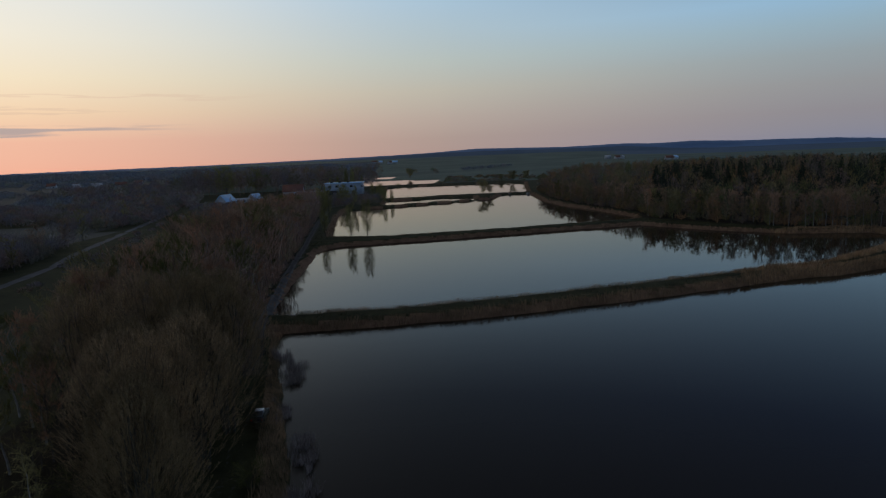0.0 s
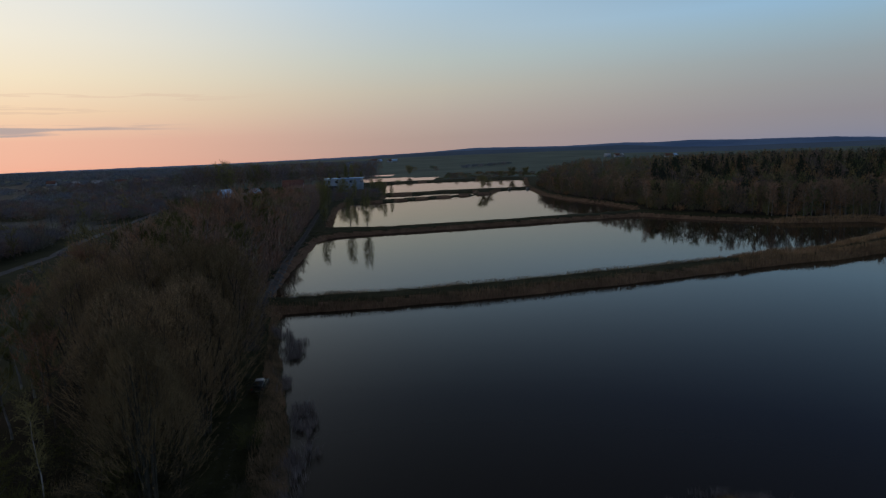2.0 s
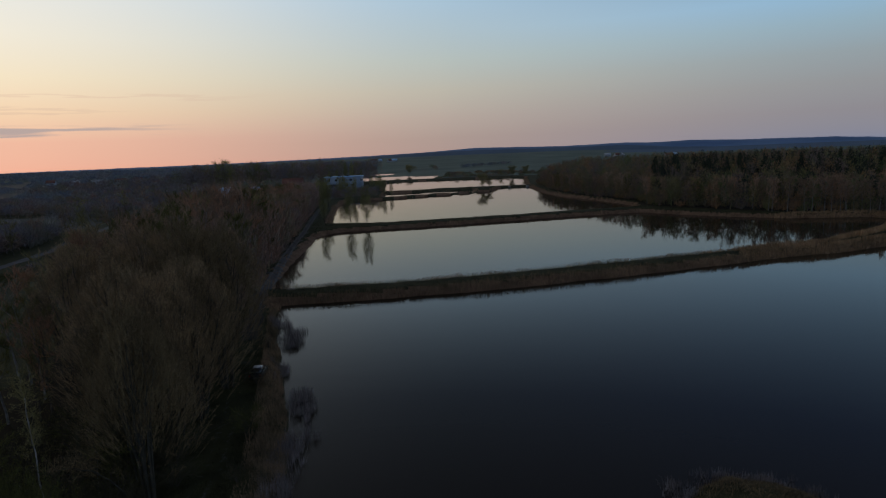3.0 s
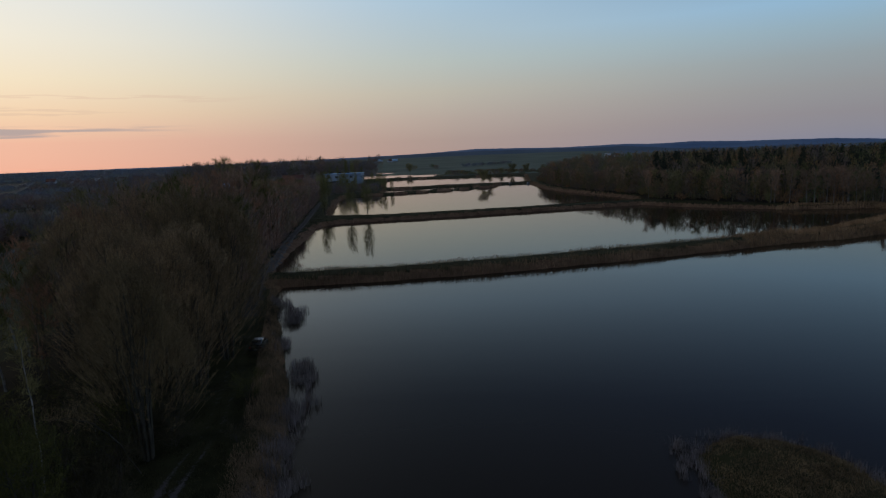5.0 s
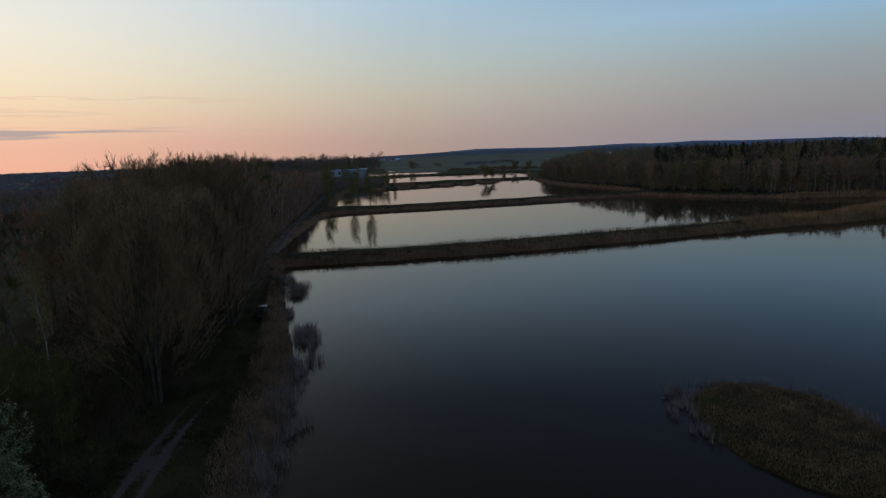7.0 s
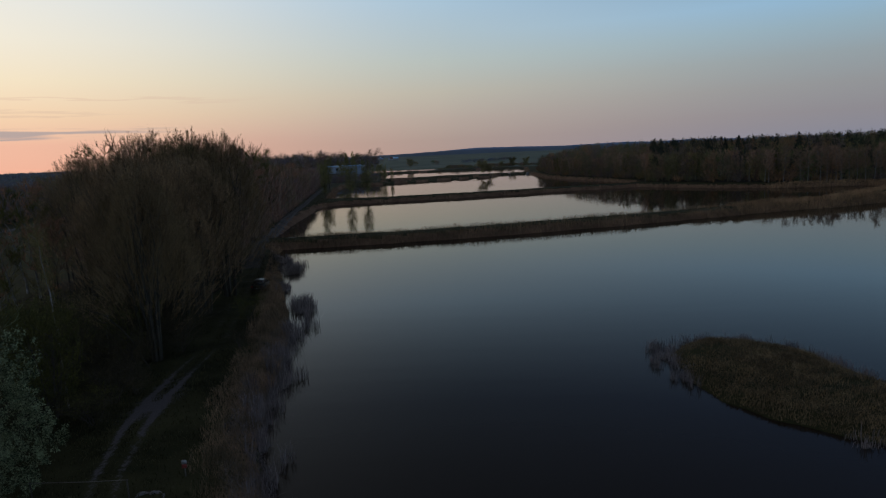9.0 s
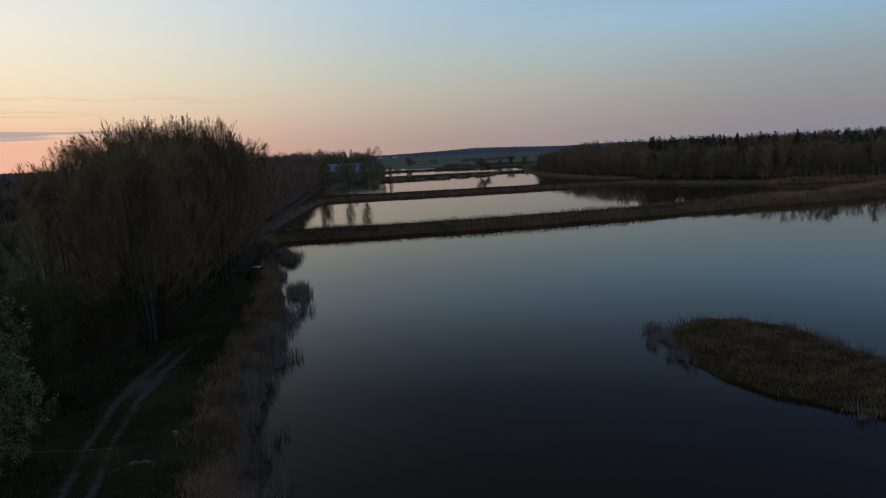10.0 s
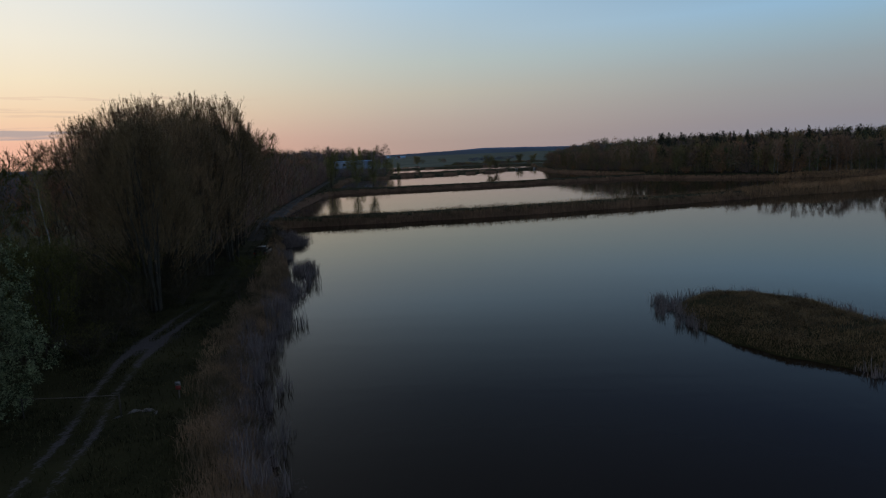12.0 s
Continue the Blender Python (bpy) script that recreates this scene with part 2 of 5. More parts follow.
# Twig browns lightened with grey-blue to paint haze over the left plain.
C_SCRUB = canopy("hazy_scrub", [(0.219, 0.160, 0.150), (0.184, 0.165, 0.186), (0.209, 0.195, 0.118), (0.287, 0.173, 0.136), (0.209, 0.173, 0.182), (0.331, 0.290, 0.249)])
# Hues lifted towards blue-grey: the haze of distance is in the colour.
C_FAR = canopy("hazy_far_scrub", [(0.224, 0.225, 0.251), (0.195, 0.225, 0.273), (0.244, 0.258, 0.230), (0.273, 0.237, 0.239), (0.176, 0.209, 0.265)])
C_PINE = canopy("dark_conifers", [(0.030, 0.036, 0.026), (0.050, 0.056, 0.034), (0.028, 0.032, 0.030), (0.062, 0.066, 0.036)])


def bare_earth(m):
    """Mixes packed earth into a turf material where the ground is worn bare, with a ragged edge."""
    t = m.node_tree
    p = t.nodes["Principled BSDF"]
    turf = p.inputs["Base Color"].links[0].from_socket
    worn = t.nodes.new("ShaderNodeAttribute")
    worn.attribute_name = "worn"
    g = t.nodes.new("ShaderNodeNewGeometry")
    noises = []
    for s in (2.2, 9.0):
        n = t.nodes.new("ShaderNodeTexNoise")
        n.inputs["Scale"].default_value, n.inputs["Detail"].default_value = s, 4
        t.links.new(g.outputs["Position"], n.inputs["Vector"])
        noises.append(n.outputs[0])
    both = t.nodes.new("ShaderNodeMath")
    both.operation = "ADD"
    t.links.new(noises[0], both.inputs[0])
    t.links.new(noises[1], both.inputs[1])
    rag = t.nodes.new("ShaderNodeMath")
    rag.operation = "MULTIPLY_ADD"
    t.links.new(both.outputs[0], rag.inputs[0])
    rag.inputs[1].default_value = 0.9
    t.links.new(worn.outputs["Fac"], rag.inputs[2])
    edge = t.nodes.new("ShaderNodeMapRange")
    edge.inputs[1].default_value, edge.inputs[2].default_value = 1.18, 1.52
    t.links.new(rag.outputs[0], edge.inputs[0])
    earth = t.nodes.new("ShaderNodeMix")
    earth.data_type = "RGBA"
    earth.inputs[6].default_value, earth.inputs[7].default_value = (0.045, 0.041, 0.039, 1), (0.150, 0.135, 0.130, 1)
    t.links.new(noises[1], earth.inputs[0])
    mix = t.nodes.new("ShaderNodeMix")
    mix.data_type = "RGBA"
    t.links.new(edge.outputs[0], mix.inputs[0])
    t.links.new(turf, mix.inputs[6])
    t.links.new(earth.outputs[2], mix.inputs[7])
    t.links.new(mix.outputs[2], p.inputs["Base Color"])


bare_earth(M_GRASS)
M_TUFT = material("pale_grass_tufts", (0.016, 0.017, 0.008), (0.120, 0.104, 0.050), scale=1.0, fine=2, island=0.9, spec=0.06)
M_BLADE = material("dark_grass_blades", (0.012, 0.014, 0.006), (0.090, 0.082, 0.034), scale=2, fine=2, island=0.7, spec=0.06)


def water_material():
    m = bpy.data.materials.new("still_pond_water")
    m.use_nodes = True
    t = m.node_tree
    p = t.nodes["Principled BSDF"]
    p.inputs["Base Color"].default_value = (0.022, 0.016, 0.010, 1)
    p.inputs["Roughness"].default_value = 0.03
    p.inputs["IOR"].default_value = 1.163
    g = t.nodes.new("ShaderNodeNewGeometry")
    n = t.nodes.new("ShaderNodeTexNoise")
    n.inputs["Scale"].default_value, n.inputs["Detail"].default_value = 1.1, 2
    t.links.new(g.outputs["Position"], n.inputs["Vector"])
    # faint long swells lying across the pond
    lay = t.nodes.new("ShaderNodeMapping")
    lay.inputs["Scale"].default_value = (0.05, 0.42, 1)
    t.links.new(g.outputs["Position"], lay.inputs["Vector"])
    swell = t.nodes.new("ShaderNodeTexNoise")
    swell.inputs["Scale"].default_value, swell.inputs["Detail"].default_value = 1.0, 4
    t.links.new(lay.outputs[0], swell.inputs["Vector"])
    both = t.nodes.new("ShaderNodeMath")
    both.operation = "MULTIPLY_ADD"
    both.inputs[1].default_value = 1.6
    t.links.new(swell.outputs[0], both.inputs[0])
    t.links.new(n.outputs[0], both.inputs[2])
    b = t.nodes.new("ShaderNodeBump")
    b.inputs["Strength"].default_value, b.inputs["Distance"].default_value = 0.08, 0.05
    t.links.new(both.outputs[0], b.inputs["Height"])
    t.links.new(b.outputs[0], p.inputs["Normal"])
    return m


M_WATER = water_material()


# ---- mesh helpers ----
class Shape:
    """Gathers points and faces for one mesh."""

    def __init__(self):
        self.v, self.f, self.n = [], [], 0

    def add(self, verts, faces):
        verts, faces = np.asarray(verts, float), np.asarray(faces, int)
        self.v.append(verts)
        self.f.append(faces + self.n)
        self.n += len(verts)

    def mesh(self, name, *mats, smooth=False):
        me = bpy.data.meshes.new(name)
        verts = np.concatenate(self.v) if self.v else np.zeros((0, 3))
        faces = [np.atleast_2d(np.asarray(f, int)) for f in self.f]
        sizes = np.concatenate([np.full(len(f), f.shape[1]) for f in faces])
        corners = np.concatenate([f.ravel() for f in faces])
        me.vertices.add(len(verts))
        me.vertices.foreach_set("co", verts.astype(np.float32).ravel())
        me.loops.add(len(corners))
        me.loops.foreach_set("vertex_index", corners.astype(np.int32))
        me.polygons.add(len(sizes))
        me.polygons.foreach_set("loop_start", np.concatenate([[0], np.cumsum(sizes)[:-1]]).astype(np.int32))
        for m in mats:
            me.materials.append(m)
        if smooth:
            me.polygons.foreach_set("use_smooth", np.ones(len(sizes), bool))
        me.update(calc_edges=True)
        return me


def part(name, data, parent, label=""):
    ob = new(name, data)
    ob.parent = parent
    if label:
        tagged(ob, label)
    return ob


def box(s, x0, y0, z0, x1, y1, z1):
    v = [(x, y, z) for z in (z0, z1) for x, y in ((x0, y0), (x1, y0), (x1, y1), (x0, y1))]
    s.add(v, [(3, 2, 1, 0), (4, 5, 6, 7), (0, 1, 5, 4), (1, 2, 6, 5), (2, 3, 7, 6), (3, 0, 4, 7)])


def tube(s, pts, radii, n=5):
    pts, radii = np.asarray(pts, float), np.asarray(radii, float)
    way = np.gradient(pts, axis=0)
    way /= np.linalg.norm(way, axis=1, keepdims=True) + 1e-9
    side = np.cross(way, (0.3, 1.0, 0.17))
    side /= np.linalg.norm(side, axis=1, keepdims=True) + 1e-9
    other = np.cross(way, side)
    a = np.arange(n) * 2 * np.pi / n
    ring = (pts[:, None] + radii[:, None, None] * (np.cos(a)[None, :, None] * side[:, None] + np.sin(a)[None, :, None] * other[:, None]))
    k = len(pts)
    faces = [(i * n + j, i * n + (j + 1) % n, (i + 1) * n + (j + 1) % n, (i + 1) * n + j) for i in range(k - 1) for j in range(n)]
    s.add(ring.reshape(-1, 3), faces)


def unit(v):
    return v / (np.linalg.norm(v, axis=-1, keepdims=True) + 1e-9)


def spikes(s, base, way, length, width, rng):
    """One slim triangle from each base point along its way."""
    base, way = np.asarray(base, float), unit(np.asarray(way, float))
    m = len(base)
    side = unit(np.cross(way, rng.normal(size=(m, 3)))) * (np.broadcast_to(width, m)[:, None] / 2)
    tip = base + way * np.broadcast_to(length, m)[:, None]
    v = np.stack([base - side, base + side, tip], 1).reshape(-1, 3)
    s.add(v, np.arange(3 * m).reshape(-1, 3))


def blades(s, base, way, length, width, lean, rng):
    """Upright blades, each a strip that bends over near its tip."""
    base, way = np.asarray(base, float), unit(np.asarray(way, float))
    m = len(base)
    length, width = np.broadcast_to(length, m)[:, None], np.broadcast_to(width, m)[:, None]
    side = unit(np.cross(way, rng.normal(size=(m, 3)))) * width / 2
    bend = rng.normal(size=(m, 3)) * (1, 1, 0.1) * lean
    mid = base + (way + bend * 0.25) * length * 0.6
    tip = base + (way * 0.95 + bend * 0.8) * length
    v = np.stack([base - side, base + side, mid - side * 0.9, mid + side * 0.9, tip], 1).reshape(-1, 3)
    i = np.arange(m)[:, None] * 5
    s.add(v, np.concatenate([i + (0, 1, 3), i + (0, 3, 2), i + (2, 3, 4)]))


def leaves(s, at, size, rng):
    """Small kite-shaped leaves turned every way."""
    m = len(at)
    a, b = unit(rng.normal(size=(m, 3))), rng.normal(size=(m, 3))
    b = unit(np.cross(a, b))
    size = np.broadcast_to(size, m)[:, None]
    v = np.stack([at - a * size, at + b * size * 0.45, at + a * size, at - b * size * 0.45], 1).reshape(-1, 3)
    s.add(v, np.arange(4 * m).reshape(-1, 4))


# ---- the plan of the ponds, metres ----
POND_NEAR = [(-31, 112), (-27, 96), (-23.5, 84), (-20.5, 74), (-17.5, 65), (-15.2, 56), (-13.5, 47), (-12.3, 40), (-11.5, 33), (-9.8, 28),
             (-8.0, 23), (-6.2, 19), (-4.8, 13), (-2, 4), (3, -12), (30, -40), (150, -45), (190, 60), (165, 160), (128, 160),
             (105, 148.2), (89, 141.7), (78, 140.1), (62, 134.0), (35, 125.4), (11, 118.5), (-10, 114.5)]
POND_TWO = [(-35.0, 123.5), (-37.2, 135), (-39.4, 157), (-40.6, 176), (-41.6, 193), (-43.2, 207), (-41, 216), (-37, 221), (2, 229.5), (45.7, 240.5),
            (65, 244.5), (77, 247), (94, 226), (115, 208.5), (139, 203.5), (141, 197), (131, 184), (115, 169), (104, 161), (86, 151.5), (71, 148.2), (41, 139.0), (13, 131), (-11, 125.5)]
POND_THREE = [(-44, 244), (-47, 258), (-50, 280), (-57, 333), (-58, 372), (-33, 379), (4.5, 398), (31.5, 413), (36, 428), (40, 446), (61, 450),
              (60, 386), (65.5, 342), (76, 310), (83, 277), (80, 264), (67, 259), (49.8, 256), (25, 249.5), (2, 245), (-20, 240)]
POND_FOUR = [(-38, 390), (4, 407), (20, 414), (21, 436), (-4, 440), (-40, 432)]
POND_FIVE = [(-44, 455), (6, 462), (61, 461), (70, 540), (78, 605), (24, 622), (-15, 620), (-55, 606)]
POND_SIX = [(-112, 650), (-12, 655), (-3, 780), (-108, 805)]
POND_SEVEN = [(-128, 845), (-70, 840), (-68, 930), (-126, 940)]
PONDS = [POND_NEAR, POND_TWO, POND_THREE, POND_FOUR, POND_FIVE, POND_SIX, POND_SEVEN]
ISLET = [(17.0, 42.2), (16.8, 38.4), (17.4, 35.0), (19.2, 31.8), (21.6, 29.4), (24.2, 27.2), (27.5, 26.0), (30, 28), (30.2, 32), (29.2, 35.5), (28.2, 38.5), (27.7, 41.6),
         (26.4, 44.5), (24.2, 46.4), (21.4, 47.4), (18.8, 46.0), (17.3, 44)]
TRACK = [(-12.6, 8), (-13.6, 13), (-14.9, 18.7), (-15.9, 22.9), (-17.4, 27.2), (-18.7, 32.5), (-19.6, 38), (-19.9, 43), (-20.2, 50), (-22.6, 62), (-25.4, 74),
         (-28.7, 88), (-32.0, 101), (-35.5, 117), (-39, 140), (-43.4, 171), (-48.8, 214), (-59, 286), (-68, 360), (-76, 430)]
ROAD = [(-106, 60), (-112, 120), (-118, 165), (-122, 190), (-131, 217), (-142, 263), (-158, 333), (-176, 400), (-200, 480), (-240, 600)]

ROAD_FIELD = [(-252, 330), (-205, 350), (-163, 304), (-149, 264), (-160, 236), (-205, 262)]


def signed(px, py, poly):
    """Distance to the outline of poly, positive inside."""
    px, py = np.asarray(px, float), np.asarray(py, float)
    best, inside = np.full(px.shape, 1e9), np.zeros(px.shape, bool)
    for (x0, y0), (x1, y1) in zip(poly, poly[1:] + poly[:1]):
        dx, dy = x1 - x0, y1 - y0
        t = np.clip(((px - x0) * dx + (py - y0) * dy) / (dx * dx + dy * dy), 0, 1)
        best = np.minimum(best, np.hypot(px - x0 - t * dx, py - y0 - t * dy))
        cross = (y0 > py) != (y1 > py)
        with np.errstate(divide="ignore", invalid="ignore"):
            inside ^= cross & (px < dx * (py - y0) / (dy if dy else 1e-9) + x0)
    return np.where(inside, best, -best)


def line_distance(px, py, line):
    px, py = np.asarray(px, float), np.asarray(py, float)
    best = np.full(px.shape, 1e9)
    for (x0, y0), (x1, y1) in zip(line, line[1:]):
        dx, dy = x1 - x0, y1 - y0
        t = np.clip(((px - x0) * dx + (py - y0) * dy) / (dx * dx + dy * dy), 0, 1)
        best = np.minimum(best, np.hypot(px - x0 - t * dx, py - y0 - t * dy))
    return best


def wobble(x, y):
    return (np.sin(x * 0.31 + 1.3 * np.sin(y * 0.21)) + np.sin(y * 0.43 + 1.7 * np.sin(x * 0.17)) + 0.6 * np.sin(x * 1.1 + y * 0.7) + 0.6 * np.sin(y * 1.3 - x * 0.5)) / 3.2


def shore(x, y):
    """Metres to the nearest waterline, positive on land."""
    d = np.full(np.shape(x), 1e3)
    lo_x, hi_x, lo_y, hi_y = np.min(x) - 15, np.max(x) + 15, np.min(y) - 15, np.max(y) + 15
    for p in PONDS:
        px, py = [q[0] for q in p], [q[1] for q in p]
        if min(px) > hi_x or max(px) < lo_x or min(py) > hi_y or max(py) < lo_y:
            continue
        d = np.minimum(d, -signed(x, y, p))
    d = np.maximum(d, signed(x, y, ISLET))
    return d + 0.45 * wobble(x * 1.4, y * 1.4)


def smooth_step(v, a, b):
    t = np.clip((v - a) / (b - a), 0, 1)
    return t * t * (3 - 2 * t)


def ground_z(x, y):
    x, y = np.asarray(x, float), np.asarray(y, float)
    r = np.hypot(x, y)
    d = shore(x, y)
    near = np.clip(d * 0.5, -0.9, 0.85 + 0.45 * smooth_step(y, 98, 112) + 0.12 * wobble(x, y))
    isle = signed(x, y, ISLET)
    near = np.where(isle > -1, np.minimum(near, 0.06 + 0.5 * np.clip(isle, -3, 1.0) + 0.08 * np.clip(isle - 1, 0, 3) + 0.14 * wobble(x * 3.1, y * 3.1)), near)
    side = np.degrees(np.arctan2(x, y))
    far = (15 - 6 * smooth_step(-side, 10, 30) - 13 * smooth_step(side, 10, 24)) * smooth_step(r, 950, 2600)
    return near + far * np.where(d > 0, 1, 0)


# ---- ground: one sheet to the horizon ----
def spread(lo, hi, step, out_lo, out_hi, grow=1.13):
    mid = list(np.arange(lo, hi, step))
    a, s = [lo], step
    while a[-1] > out_lo:
        s *= grow
        a.append(a[-1] - s)
    b, s = [mid[-1]], step
    while b[-1] < out_hi:
        s *= grow
        b.append(b[-1] + s)
    return np.array(a[:0:-1] + mid + b[1:])


def finer(a, lo, hi, step):
    return np.concatenate([a[a < lo - step], np.arange(lo, hi, step), a[a >= hi]])


gx, gy = finer(spread(-62, 142, 1.3, -4300, 4300, 1.13), -25, -10, 0.2), finer(spread(0, 270, 1.3, -700, 4300, 1.045), 14, 50, 0.28)
GX, GY = np.meshgrid(gx, gy)
GZ = ground_z(GX, GY)
nx, ny = len(gx), len(gy)
gi = np.arange(nx * ny).reshape(ny, nx)
gf = np.stack([gi[:-1, :-1], gi[:-1, 1:], gi[1:, 1:], gi[1:, :-1]], -1).reshape(-1, 4)
ground_shape = Shape()
ground_shape.add(np.stack([GX, GY, GZ], -1).reshape(-1, 3), gf)
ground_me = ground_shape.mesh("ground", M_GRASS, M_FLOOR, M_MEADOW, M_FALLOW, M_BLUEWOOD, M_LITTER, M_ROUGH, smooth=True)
cx, cy = GX.reshape(-1)[gf].mean(1), GY.reshape(-1)[gf].mean(1)
BELT = [(-33, 46), (-27, 64), (-30, 84), (-36, 108), (-43.5, 160), (-50.5, 214), (-61.5, 290), (-72, 370), (-84, 440), (-98, 446), (-105, 372),
        (-97, 309), (-80, 207), (-67, 146), (-55, 95), (-52, 62), (-50, 46), (-46, 34), (-36, 30)]
RIGHT_WOOD = [(83, 262), (103, 235.5), (121, 214.5), (142, 208), (165, 190), (222, 168), (420, 190), (520, 420), (420, 640), (140, 640), (84, 560), (68, 450), (66, 400),
              (71, 345), (80, 312), (88, 285)]
slot = np.where(np.hypot(cx, cy) > 640, 2, 0)
# Far ground on the right wears the ridge's haze-blue colour.
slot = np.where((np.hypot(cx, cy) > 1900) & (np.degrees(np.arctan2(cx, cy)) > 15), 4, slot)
slot = np.where((signed(cx, cy, BELT) > 0) | (signed(cx, cy, RIGHT_WOOD) > 0), 1, slot)
road_x = np.interp(cy, [q[1] for q in ROAD], [q[0] for q in ROAD])
slot = np.where((cx < -52) & (cx > road_x - 45) & (cy > 60) & (cy < 600) & ((cx > road_x - 3) | (cy < 330)) & (signed(cx, cy, ROAD_FIELD) < 0) & (slot != 1), 6, slot)
slot = np.where((cx < road_x - 3) & (slot != 6) & (cy > 100) & (cy < 2100) & (np.sin(cx * 0.011 + 2) + np.sin(cy * 0.013) > -1.4) & (slot != 1), 3, slot)
bank = shore(cx, cy)
slot = np.where((cy > 108) & (cy < 700) & (bank > -1) & (bank < 2.4) & (np.abs(cx) < 200), 5, slot)
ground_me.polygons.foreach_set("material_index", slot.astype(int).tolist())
off = line_distance(GX, GY, TRACK)
patchy = 0.70 + 0.55 * wobble(GX * 3.1 + 4, GY * 2.3)
ruts = 0.95 * patchy * np.exp(-((off - 0.62) / 0.20) ** 2) + 0.55 * np.exp(-(off / 1.5) ** 2) * (0.12 + 1.35 * np.exp(-((GY - 37.5) / 4.5) ** 2)) * (0.75 + 0.6 * wobble(GX * 5 + 1, GY * 2.1))
worn_at = ground_me.attributes.new("worn", "FLOAT", "POINT")
worn_at.data.foreach_set("value", (ruts * (0.46 + 0.54 * smooth_step(-GY, -45, -37)) * (0.6 + 0.4 * smooth_step(GY, 15, 19.5))).ravel().astype(np.float32))
tagged(new("ground", ground_me), "dark turf banks, woodland floor and distant green fields", "ground", kind="structure")

water = Shape()
water.add([(-135, -60, 0), (200, -60, 0), (200, 960, 0), (-135, 960, 0)], [(0, 1, 2, 3)])
tagged(new("water", water.mesh("water", M_WATER)), "still dark fishpond water mirroring the dusk sky", "water", kind="structure")


def ribbon(line, offset, width, lift, seed, step=0.8, jitter=0.6):
    """A strip of ground cover along a line, its edges uneven."""
    rng = np.random.default_rng(seed)
    pts = []
    for (x0, y0), (x1, y1) in zip(line, line[1:]):
        k = max(2, int(math.hypot(x1 - x0, y1 - y0) / step))
        pts += [(x0 + (x1 - x0) * i / k, y0 + (y1 - y0) * i / k) for i in range(k)]
    p = np.array(pts)
    for _ in range(4):
        p[1:-1] = (p[:-2] + p[1:-1] * 2 + p[2:]) / 4
    way = unit(np.gradient(p, axis=0))
    left = np.stack([-way[:, 1], way[:, 0]], -1)
    wav = np.convolve(rng.normal(size=len(p) + 6), np.ones(7) / 7, "valid") * 0.35
    centre = p + left * (offset + wav[:, None] * 0.4)
    half = width / 2 * (1 + jitter * np.convolve(rng.normal(size=len(p) + 2), np.ones(3) / 3, "valid"))[:, None]
    s = Shape()
    cols = []
    for k in (-1.0, -0.4, 0.4, 1.0):
        q = centre + left * half * k
        cols.append(np.column_stack([q, ground_z(q[:, 0], q[:, 1]) + lift * (1 if abs(k) < 0.9 else 0.3)]))
    v = np.stack(cols, 1).reshape(-1, 3)
    n = len(p)
    s.add(v, [(i * 4 + j, i * 4 + j + 1, i * 4 + j + 5, i * 4 + j + 4) for i in range(n - 1) for j in range(3)])
    return s


tagged(new("farm_track", ribbon(TRACK[11:14], 0, 2.5, 0.05, 7, 0.8, 0.35).mesh("farm_track", M_VERGE)), "trodden earth of the farm track along the ponds", "track", kind="structure")
tagged(new("farm_track", ribbon(TRACK[13:], 0, 1.6, 0.03, 17, 0.5, 0.9).mesh("farm_track", M_GRAVEL)), "pale packed gravel of the farm track beyond the dike", "track", kind="structure")
for side, seed in ((0.66, 3), (-0.66, 4)):
    tagged(new("wheel_rut", ribbon(TRACK[12:], side, 0.34, 0.09, seed, 0.8, 1.0).mesh("wheel_rut", M_TRACK)), "bare pale wheel rut of a farm track in dark grass", "track", "ruts of the track", "structure")
tagged(new("road", ribbon(ROAD, 0, 3.3, 0.06, 5, 2.0, 0.12).mesh("road", M_ROAD)), "narrow pale asphalt country road", "road", kind="structure")
tagged(new("road", ribbon([(-34.2, 110), (-35.4, 116), (-36.2, 121), (-37.4, 128)], 0.2, 2.5, 0.05, 8).mesh("junction", M_GRAVEL)), "bare trodden earth where the track meets the dike", "track", kind="structure")

tagged(new("road", ribbon([(-75, 350), (-74, 372), (-70, 388), (-61, 404), (-50, 416), (-37, 424)], 0, 3.2, 0.05, 9).mesh("farm_lane", M_TRACK)), "pale farm lane curving along the pond", "track", kind="structure")

